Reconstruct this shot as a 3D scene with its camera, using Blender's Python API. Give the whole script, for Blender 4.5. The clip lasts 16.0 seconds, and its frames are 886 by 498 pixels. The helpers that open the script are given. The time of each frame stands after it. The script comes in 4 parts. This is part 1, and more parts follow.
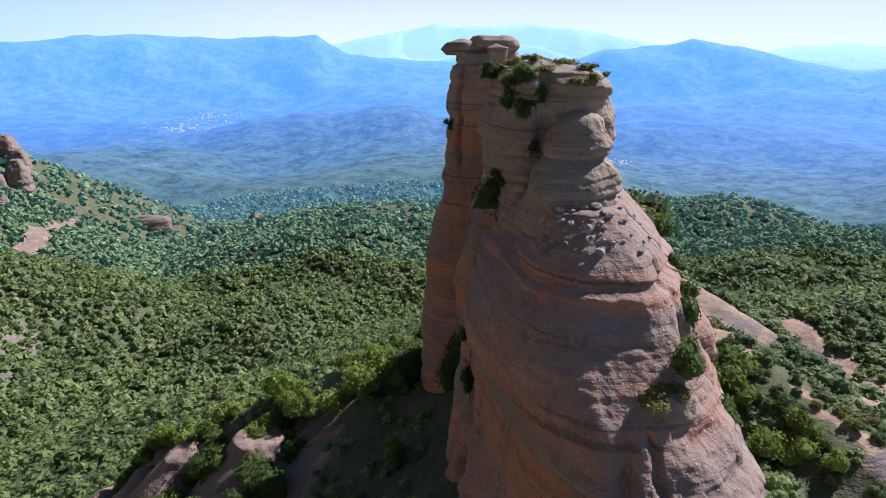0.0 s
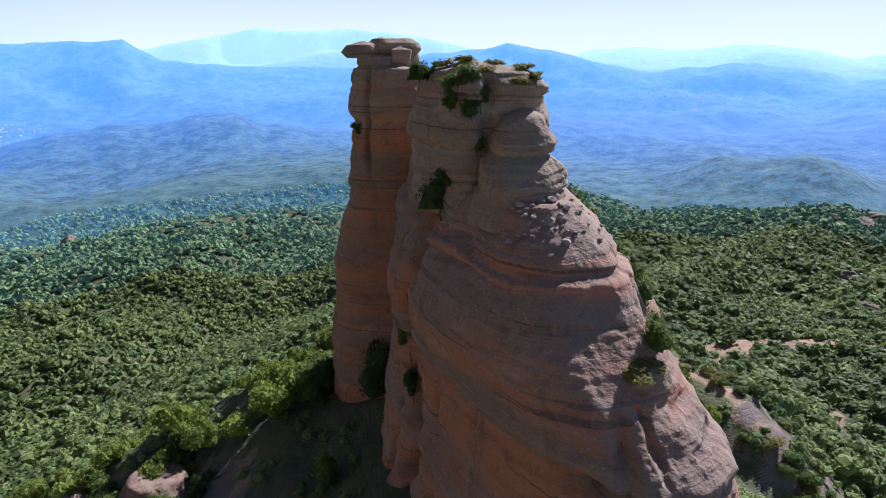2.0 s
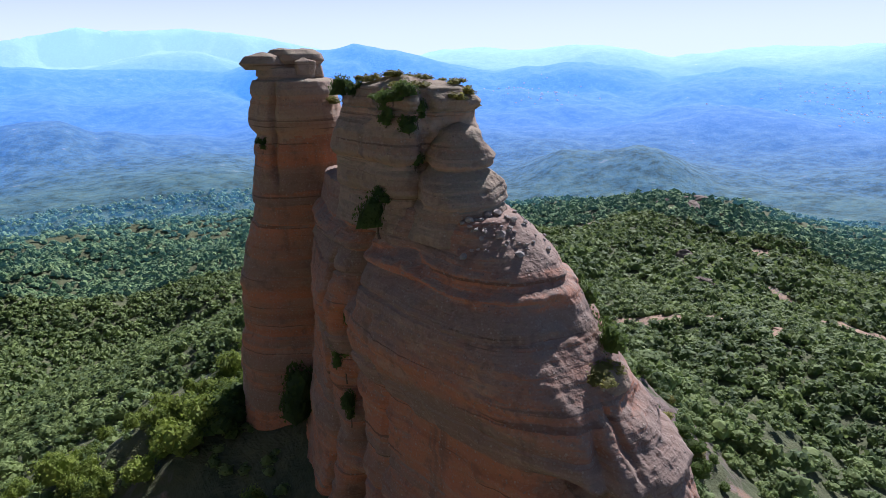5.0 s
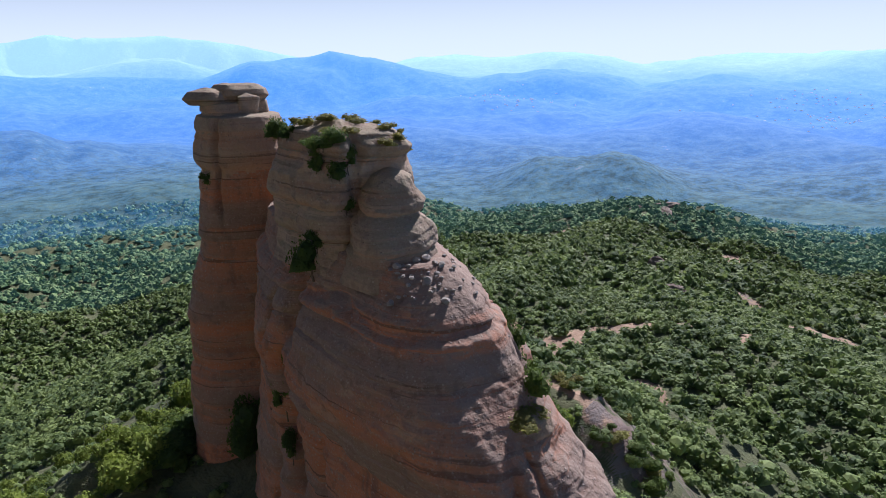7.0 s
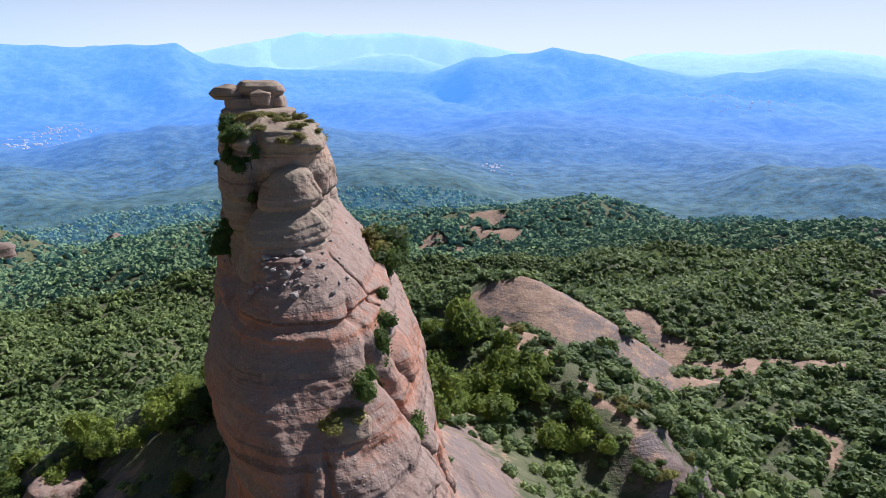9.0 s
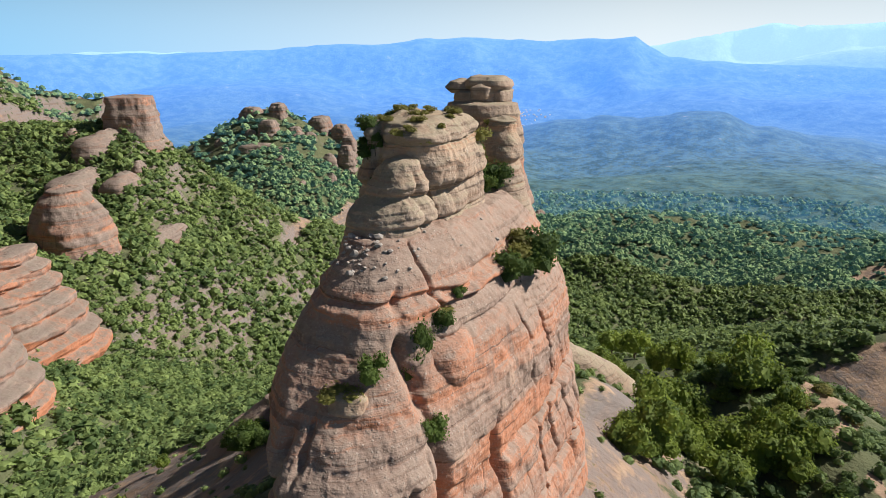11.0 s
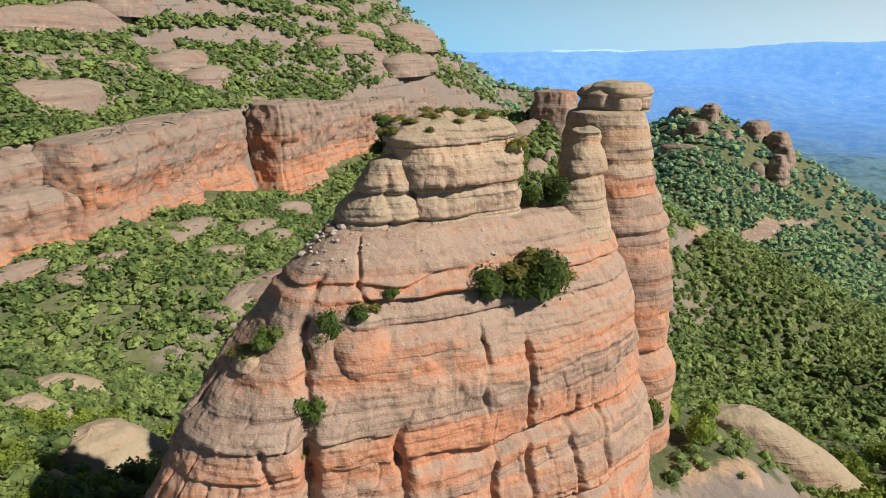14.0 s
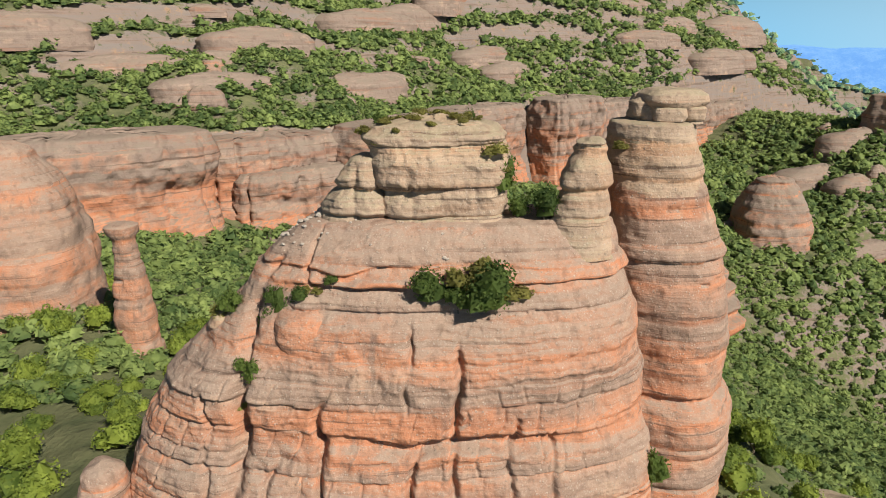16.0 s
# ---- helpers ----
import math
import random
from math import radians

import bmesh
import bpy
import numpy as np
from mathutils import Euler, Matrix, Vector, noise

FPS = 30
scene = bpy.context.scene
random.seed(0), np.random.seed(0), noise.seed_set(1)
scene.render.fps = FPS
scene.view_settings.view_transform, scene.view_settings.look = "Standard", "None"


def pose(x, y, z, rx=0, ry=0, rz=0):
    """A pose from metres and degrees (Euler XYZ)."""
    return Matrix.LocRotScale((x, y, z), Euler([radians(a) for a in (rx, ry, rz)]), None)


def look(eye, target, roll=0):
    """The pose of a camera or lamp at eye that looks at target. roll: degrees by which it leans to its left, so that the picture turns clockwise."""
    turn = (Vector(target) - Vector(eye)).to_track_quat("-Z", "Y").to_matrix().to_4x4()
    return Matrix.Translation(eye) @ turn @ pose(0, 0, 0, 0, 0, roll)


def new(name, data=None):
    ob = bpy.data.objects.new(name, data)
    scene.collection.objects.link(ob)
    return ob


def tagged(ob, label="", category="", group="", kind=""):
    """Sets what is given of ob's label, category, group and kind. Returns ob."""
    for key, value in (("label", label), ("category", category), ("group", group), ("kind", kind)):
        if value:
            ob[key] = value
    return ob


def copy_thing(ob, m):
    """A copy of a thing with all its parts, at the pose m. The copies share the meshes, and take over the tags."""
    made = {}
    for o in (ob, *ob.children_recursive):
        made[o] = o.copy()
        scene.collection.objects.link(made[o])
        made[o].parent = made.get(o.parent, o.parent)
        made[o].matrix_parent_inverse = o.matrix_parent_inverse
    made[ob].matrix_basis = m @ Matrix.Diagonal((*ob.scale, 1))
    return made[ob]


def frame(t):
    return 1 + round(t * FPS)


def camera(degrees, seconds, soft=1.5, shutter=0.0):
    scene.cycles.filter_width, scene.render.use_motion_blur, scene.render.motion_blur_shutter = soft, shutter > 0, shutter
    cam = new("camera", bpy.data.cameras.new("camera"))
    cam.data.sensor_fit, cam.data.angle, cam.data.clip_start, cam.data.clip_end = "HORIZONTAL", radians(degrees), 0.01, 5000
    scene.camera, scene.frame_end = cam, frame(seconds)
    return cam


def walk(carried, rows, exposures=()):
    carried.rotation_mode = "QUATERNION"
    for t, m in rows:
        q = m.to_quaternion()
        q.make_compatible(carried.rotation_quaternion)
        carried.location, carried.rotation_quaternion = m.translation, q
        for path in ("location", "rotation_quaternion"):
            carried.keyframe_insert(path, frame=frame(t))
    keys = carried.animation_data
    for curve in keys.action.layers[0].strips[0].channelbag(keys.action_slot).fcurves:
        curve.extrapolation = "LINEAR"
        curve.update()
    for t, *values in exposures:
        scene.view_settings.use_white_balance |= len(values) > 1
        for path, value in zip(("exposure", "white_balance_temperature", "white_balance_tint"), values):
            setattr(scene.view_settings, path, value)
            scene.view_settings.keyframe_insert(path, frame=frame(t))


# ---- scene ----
cam = camera(67.7, 16.0, soft=0.6)
PATH = [
    (0, (0.805, -51.691, 32.402), (0.589, -49.79, 31.82), -0.1),
    (0.5, (-0.613, -51.746, 32.369), (-0.703, -49.833, 31.791), -0.1),
    (1, (-2.652, -51.762, 32.343), (-2.65, -49.848, 31.762), -0.2),
    (1.5, (-4.76, -51.63, 32.287), (-4.661, -49.717, 31.71), -0.3),
    (2, (-5.852, -51.565, 32.264), (-5.585, -49.667, 31.692), -0.4),
    (2.5, (-6.938, -51.351, 32.237), (-6.573, -49.468, 31.668), -0.3),
    (3, (-7.876, -51.046, 32.214), (-7.414, -49.184, 31.651), -0.3),
    (3.5, (-8.973, -50.596, 32.204), (-8.372, -48.773, 31.642), -0.4),
    (4, (-10.209, -50.155, 32.239), (-9.582, -48.342, 31.676), -0.4),
    (6.3, (-10.518, -49.604, 34.816), (-9.777, -47.841, 34.232), -0.9),
    (6.5, (-10.146, -49.653, 34.971), (-9.413, -47.879, 34.411), -0.7),
    (7, (-7.808, -50.623, 35.306), (-7.07, -48.849, 34.749), -0.7),
    (7.5, (-4.484, -51.955, 35.398), (-3.975, -50.104, 34.838), -0.5),
    (8, (-0.022, -53.204, 35.463), (0.445, -51.342, 34.904), -0.3),
    (8.5, (5.143, -54.308, 35.504), (5.51, -52.423, 34.944), -0.4),
    (9, (10.693, -55.033, 35.574), (10.83, -53.119, 35.012), -0.2),
    (9.5, (15.909, -54.871, 35.671), (15.591, -52.979, 35.106), -0.0),
    (9.7, (17.868, -54.371, 35.688), (17.448, -52.499, 35.121), 0.0),
    (11.8, (36.748, -44.304, 35.86), (35.377, -42.967, 35.284), 0.1),
    (12, (38.229, -42.937, 35.882), (36.79, -41.673, 35.307), 0.2),
    (12.5, (41.366, -38.982, 35.929), (39.807, -37.87, 35.35), 0.2),
    (13, (43.576, -35.539, 35.984), (41.939, -34.548, 35.403), 0.1),
    (13.5, (45.963, -31.039, 36.036), (44.223, -30.242, 35.455), 0.1),
    (14, (48.145, -25.739, 36.115), (46.346, -25.087, 35.534), 0.0),
    (14.5, (49.8, -20.72, 36.19), (47.933, -20.297, 35.608), -0.0),
    (15, (50.807, -15.246, 36.281), (48.909, -15.013, 35.697), -0.1),
    (15.5, (51.25, -8.899, 36.453), (49.338, -8.89, 35.865), -0.1),
    (16, (51.323, -2.365, 36.622), (49.427, -2.598, 36.03), -0.2),
]
walk(cam, [(t, look(eye, target, roll)) for t, eye, target, roll in PATH], [(0, 0.56, 5600, 22), (4, 0.5, 5600, 22), (7.5, 0.4, 5650, 22), (9.5, 0.42, 5800, 20), (11, 0.42, 6400, 12), (12.5, 0.4, 6750, 10), (16, 0.38, 6900, 10)])

from mathutils.bvhtree import BVHTree

# ---- world, sun, exposure ----
SUN_AZ, SUN_EL = radians(47), radians(39)      # clockwise from +y, and above the horizon
world = bpy.data.worlds.new("sky")
scene.world = world
world.use_nodes = True
wn, wl = world.node_tree.nodes, world.node_tree.links
sky = wn.new("ShaderNodeTexSky")
sky.sky_type, sky.sun_disc = "NISHITA", False
sky.sun_elevation, sky.sun_rotation = SUN_EL, SUN_AZ
sky.altitude, sky.air_density, sky.dust_density, sky.ozone_density = 600, 1.0, 0.3, 2.5
wn["Background"].inputs[1].default_value = 0.0315
# bright haze low over the horizon all round, whitest on the sun's side
coord, sep_z = wn.new("ShaderNodeTexCoord"), wn.new("ShaderNodeSeparateXYZ")
wl.new(coord.outputs["Generated"], sep_z.inputs[0])
low, glow = wn.new("ShaderNodeMapRange"), wn.new("ShaderNodeVectorMath")
low.interpolation_type = "SMOOTHSTEP"
wl.new(sep_z.outputs["Z"], low.inputs["Value"])
low.inputs["From Min"].default_value, low.inputs["From Max"].default_value = -0.02, 0.24
low.inputs["To Min"].default_value, low.inputs["To Max"].default_value = 1.0, 0.0
glow.operation = "DOT_PRODUCT"
wl.new(coord.outputs["Generated"], glow.inputs[0])
glow.inputs[1].default_value = (math.sin(SUN_AZ), math.cos(SUN_AZ), 0)
side = wn.new("ShaderNodeMapRange")
wl.new(glow.outputs["Value"], side.inputs["Value"])
side.inputs["From Min"].default_value, side.inputs["From Max"].default_value = -0.6, 0.45
haze_hue, blend = wn.new("ShaderNodeMix"), wn.new("ShaderNodeMix")
for m in (haze_hue, blend):
    m.data_type = "RGBA"
wl.new(side.outputs["Result"], haze_hue.inputs[0])
haze_hue.inputs[6].default_value, haze_hue.inputs[7].default_value = (5.0, 14.4, 23.0, 1), (19.5, 22.2, 23.4, 1)
wl.new(low.outputs["Result"], blend.inputs[0])
wl.new(sky.outputs[0], blend.inputs[6])
wl.new(haze_hue.outputs[2], blend.inputs[7])
wl.new(blend.outputs[2], wn["Background"].inputs[0])
sun_data = bpy.data.lights.new("sun", "SUN")
sun_data.energy, sun_data.angle, sun_data.color = 5.35, radians(0.6), (1.0, 0.95, 0.87)
sun = new("sun", sun_data)
sun_dir = Vector((math.sin(SUN_AZ) * math.cos(SUN_EL), math.cos(SUN_AZ) * math.cos(SUN_EL), math.sin(SUN_EL)))
sun.matrix_world = look(sun_dir * 300, (0, 0, 0))


# ---- number helpers ----
def vnoise(p, seed=0):
    """Smooth value noise in -1..1 at the rows of p."""
    p = np.asarray(p, float)
    i = np.floor(p).astype(np.int64)
    f = p - i
    f = f * f * f * (f * (f * 6 - 15) + 10)
    out = 0
    for dx in (0, 1):
        for dy in (0, 1):
            for dz in (0, 1):
                h = ((i[..., 0] + dx) * 374761393 + (i[..., 1] + dy) * 668265263 + (i[..., 2] + dz) * 2147483647 + seed * 1274126177) & 0xFFFFFFFF
                h = ((h ^ (h >> 13)) * 1274126177) & 0xFFFFFFFF
                h = (h ^ (h >> 16)) & 0xFFFF
                w = (f[..., 0] if dx else 1 - f[..., 0]) * (f[..., 1] if dy else 1 - f[..., 1]) * (f[..., 2] if dz else 1 - f[..., 2])
                out = out + w * (h / 32767.5 - 1)
    return out


def fbm(p, seed=0, octaves=4):
    p = np.asarray(p, float)
    return sum(vnoise(p * 2.03**k, seed + k) * 0.5**k for k in range(octaves))


def cobbles(p, seed=0):
    """Distance to the nearest of scattered points, 0 to about 1: rounded lumps with sharp creases between."""
    p = np.asarray(p, float)
    i0 = np.floor(p - 0.5).astype(np.int64)
    best = np.full(p.shape[:-1], 9.0)
    for dx in (0, 1):
        for dy in (0, 1):
            for dz in (0, 1):
                c = i0 + np.array([dx, dy, dz])
                h = (c[..., 0] * 374761393 + c[..., 1] * 668265263 + c[..., 2] * 2147483647 + seed * 1274126177) & 0xFFFFFFFF
                h = ((h ^ (h >> 13)) * 1274126177) & 0xFFFFFFFF
                h = h ^ (h >> 16)
                q = c + np.stack([(h & 255) / 255, ((h >> 8) & 255) / 255, ((h >> 16) & 255) / 255], -1) * 0.7 + 0.15
                best = np.minimum(best, ((p - q) ** 2).sum(-1))
    return np.sqrt(best)


def step(a, b, x):
    s = np.clip((x - a) / (b - a), 0, 1)
    return s * s * (3 - 2 * s)


def mesh_from(name, verts, faces, materials, smooth=True, attrs=(), slots=None):
    me = bpy.data.meshes.new(name)
    verts, faces = np.asarray(verts, np.float32), np.asarray(faces, np.int32)
    n, k = faces.shape
    me.vertices.add(len(verts))
    me.vertices.foreach_set("co", verts.ravel())
    me.loops.add(n * k)
    me.loops.foreach_set("vertex_index", faces.ravel())
    me.polygons.add(n)
    me.polygons.foreach_set("loop_start", np.arange(0, n * k, k, dtype=np.int32))
    me.polygons.foreach_set("use_smooth", np.full(n, smooth))
    for m in materials:
        me.materials.append(m)
    if slots is not None:
        me.polygons.foreach_set("material_index", np.asarray(slots, np.int32))
    for key, values in attrs:
        me.attributes.new(key, "FLOAT", "POINT").data.foreach_set("value", np.asarray(values, np.float32))
    me.update(calc_edges=True)
    me.validate()
    return me


def part(name, me, parent=None, label=""):
    ob = new(name, me)
    if parent:
        ob.parent = parent
    return tagged(ob, label)


def thing(name, label, category, at=(0, 0, 0), group="", kind=""):
    ob = new(name)
    ob.location = at
    return tagged(ob, label, category, group, kind)


# ---- materials ----
def material(name, roughness=0.9):
    m = bpy.data.materials.new(name)
    m.use_nodes = True
    bsdf = m.node_tree.nodes["Principled BSDF"]
    bsdf.inputs["Roughness"].default_value = roughness
    bsdf.inputs["Specular IOR Level"].default_value = 0.2
    return m, m.node_tree.nodes, m.node_tree.links, bsdf


def add_noise(n, l, vec, scale, detail=4, rough=0.6):
    t = n.new("ShaderNodeTexNoise")
    t.inputs["Scale"].default_value, t.inputs["Detail"].default_value, t.inputs["Roughness"].default_value = scale, detail, rough
    if vec is not None:
        l.new(vec, t.inputs["Vector"])
    return t.outputs["Fac"]


def add_range(n, l, val, a, b, lo=0.0, hi=1.0):
    r = n.new("ShaderNodeMapRange")
    r.interpolation_type = "SMOOTHSTEP"
    l.new(val, r.inputs["Value"])
    for key, v in (("From Min", a), ("From Max", b), ("To Min", lo), ("To Max", hi)):
        r.inputs[key].default_value = v
    return r.outputs["Result"]


def add_mix(n, l, fac, a, b, mode="MIX"):
    m = n.new("ShaderNodeMix")
    m.data_type, m.blend_type = "RGBA", mode
    for socket, v in ((m.inputs[0], fac), (m.inputs[6], a), (m.inputs[7], b)):
        if isinstance(v, (int, float)):
            socket.default_value = v
        elif isinstance(v, tuple):
            socket.default_value = (*v, 1)
        else:
            l.new(v, socket)
    return m.outputs[2]


def add_math(n, l, op, a, b):
    m = n.new("ShaderNodeMath")
    m.operation = op
    for socket, v in ((m.inputs[0], a), (m.inputs[1], b)):
        if isinstance(v, (int, float)):
            socket.default_value = v
        else:
            l.new(v, socket)
    return m.outputs[0]


def stretched(n, l, vec, s):
    m = n.new("ShaderNodeMapping")
    m.inputs["Scale"].default_value = s
    l.new(vec, m.inputs["Vector"])
    return m.outputs["Vector"]


def add_bump(n, l, bsdf, heights):
    """Bumps in a row, each a height, a strength and a distance in metres."""
    last = None
    for h, strength, dist in heights:
        b = n.new("ShaderNodeBump")
        b.inputs["Strength"].default_value, b.inputs["Distance"].default_value = strength, dist
        l.new(h, b.inputs["Height"])
        if last:
            l.new(last, b.inputs["Normal"])
        last = b.outputs["Normal"]
    l.new(last, bsdf.inputs["Normal"])


def conglomerate(name, grey, red, top, near=True):
    m, n, l, bsdf = material(name, 0.95)
    geo = n.new("ShaderNodeNewGeometry")
    pos = geo.outputs["Position"]
    band = n.new("ShaderNodeAttribute")
    band.attribute_name = "band"
    k = 1.0 if near else 0.35
    big = add_noise(n, l, pos, 0.13 * k, 3)
    mid = add_noise(n, l, pos, 0.9 * k, 4, 0.6)
    fine = add_noise(n, l, pos, 5.0 * k, 3, 0.6)
    fac = add_math(n, l, "ADD", band.outputs["Fac"], add_range(n, l, big, 0.32, 0.68, -0.16, 0.16))
    fac = add_math(n, l, "ADD", fac, add_range(n, l, mid, 0.3, 0.7, -0.08, 0.08))
    col = add_mix(n, l, add_range(n, l, fac, 0.15, 0.8), grey, red)
    # pale washed patches
    pale = add_noise(n, l, stretched(n, l, pos, (0.35 * k, 0.35 * k, 0.6 * k)), 1.0, 4, 0.6)
    col = add_mix(n, l, add_range(n, l, pale, 0.55, 0.72, 0, 0.5), col, (0.44, 0.31, 0.22))
    # beds of paler and darker gravel
    lay = add_noise(n, l, stretched(n, l, pos, (0.045 * k, 0.045 * k, 1.1 * k)), 1.0, 5, 0.62)
    col = add_mix(n, l, add_range(n, l, lay, 0.54, 0.64, 0, 0.5), col, (grey[0] * 1.35, grey[1] * 1.38, grey[2] * 1.36))
    col = add_mix(n, l, add_range(n, l, lay, 0.45, 0.36, 0, 0.4), col, (red[0] * 0.66, red[1] * 0.6, red[2] * 0.6))
    seam = add_noise(n, l, stretched(n, l, pos, (0.06 * k, 0.06 * k, 3.2 * k)), 1.0, 2, 0.5)
    seam = add_range(n, l, seam, 0.37, 0.3)
    col = add_mix(n, l, add_math(n, l, "MULTIPLY", seam, 0.7), col, (0.1, 0.065, 0.05))
    # dark water streaks that run down
    run = add_noise(n, l, stretched(n, l, pos, (0.8 * k, 0.8 * k, 0.06 * k)), 1.0, 2)
    run = add_math(n, l, "MULTIPLY", add_range(n, l, run, 0.56, 0.7, 0, 0.6), add_range(n, l, big, 0.45, 0.6))
    col = add_mix(n, l, run, col, (0.13, 0.1, 0.085))
    # lichen-grey upper sides
    sep = n.new("ShaderNodeSeparateXYZ")
    l.new(geo.outputs["True Normal"], sep.inputs[0])
    up = add_math(n, l, "MULTIPLY", add_range(n, l, sep.outputs["Z"], 0.25, 0.8), add_range(n, l, mid, 0.35, 0.6, 0.35, 0.95))
    col = add_mix(n, l, up, col, top)
    heights = [(lay, 0.6, 0.35 / k), (mid, 0.6, 0.4 / k), (fine, 0.4, 0.06 / k)]
    if near:
        v = n.new("ShaderNodeTexVoronoi")
        v.inputs["Scale"].default_value = 4.2
        l.new(pos, v.inputs["Vector"])
        hue = n.new("ShaderNodeSeparateColor")
        l.new(v.outputs["Color"], hue.inputs[0])
        stone = add_math(n, l, "MULTIPLY", add_range(n, l, v.outputs["Distance"], 0.34, 0.22), add_range(n, l, hue.outputs[0], 0.62, 0.7))
        shade = add_mix(n, l, hue.outputs[1], (0.2, 0.16, 0.13), (0.42, 0.36, 0.3))
        col = add_mix(n, l, add_math(n, l, "MULTIPLY", stone, 0.6), col, shade)
        heights.append((stone, 0.6, 0.05))
        v2 = n.new("ShaderNodeTexVoronoi")
        v2.inputs["Scale"].default_value = 11.0
        l.new(pos, v2.inputs["Vector"])
        hue2 = n.new("ShaderNodeSeparateColor")
        l.new(v2.outputs["Color"], hue2.inputs[0])
        col = add_mix(n, l, add_range(n, l, hue2.outputs[0], 0.8, 0.97, 0, 0.25), col, (0.4, 0.34, 0.28))

    col = add_mix(n, l, add_range(n, l, fine, 0.52, 0.66, 0.0, 0.16), col, (0.17, 0.11, 0.08))
    col = add_mix(n, l, add_range(n, l, mid, 0.44, 0.34, 0.0, 0.4), col, (grey[0] * 0.6, grey[1] * 0.58, grey[2] * 0.58))
    l.new(col, bsdf.inputs["Base Color"])
    add_bump(n, l, bsdf, heights)
    return m


ROCK = conglomerate("conglomerate_rock", (0.258, 0.178, 0.136), (0.44, 0.19, 0.105), (0.285, 0.215, 0.168))
ROCK_TOP = conglomerate("weathered_top_rock", (0.315, 0.235, 0.172), (0.41, 0.25, 0.155), (0.28, 0.235, 0.16))
ROCK_FAR = conglomerate("far_conglomerate", (0.225, 0.17, 0.14), (0.44, 0.185, 0.1), (0.21, 0.17, 0.135), near=False)


def foliage(name, dark, light, per_object=True, thin=0.5):
    m, n, l, bsdf = material(name, 0.7)
    geo = n.new("ShaderNodeNewGeometry")
    info = n.new("ShaderNodeObjectInfo")
    rnd = geo.outputs["Random Per Island"]
    patch = add_noise(n, l, geo.outputs["Position"], 0.035, 3)
    tuft = add_noise(n, l, geo.outputs["Position"], 0.28, 3)
    f = add_math(n, l, "MULTIPLY", rnd, 0.45)
    f = add_math(n, l, "ADD", f, add_range(n, l, patch, 0.35, 0.65, -0.1, 0.25))
    f = add_math(n, l, "ADD", f, add_range(n, l, tuft, 0.35, 0.65, -0.15, 0.25))
    if per_object:
        f = add_math(n, l, "ADD", f, add_math(n, l, "MULTIPLY", info.outputs["Random"], 0.3))
    col = add_mix(n, l, f, dark, light)
    l.new(col, bsdf.inputs["Base Color"])
    trans = n.new("ShaderNodeBsdfTranslucent")
    l.new(add_mix(n, l, 0.5, col, light), trans.inputs["Color"])
    mix = n.new("ShaderNodeMixShader")
    mix.inputs[0].default_value = thin
    l.new(bsdf.outputs[0], mix.inputs[1])
    l.new(trans.outputs[0], mix.inputs[2])
    l.new(mix.outputs[0], n["Material Output"].inputs["Surface"])
    return m


LEAF = foliage("oak_leaves", (0.055, 0.095, 0.02), (0.3, 0.37, 0.065), thin=0.42)
LEAF_DARK = foliage("dark_leaves", (0.035, 0.065, 0.02), (0.14, 0.2, 0.045))
LEAF_DRY = foliage("dry_scrub", (0.1, 0.095, 0.03), (0.3, 0.29, 0.08))
CANOPY = foliage("forest_canopy", (0.058, 0.1, 0.034), (0.305, 0.385, 0.122), per_object=False, thin=0.33)
bark_m, bn, bl, bb = material("bark")
bl.new(add_mix(bn, bl, add_noise(bn, bl, None, 9.0), (0.07, 0.05, 0.035), (0.2, 0.16, 0.12)), bb.inputs["Base Color"])
BARK = bark_m


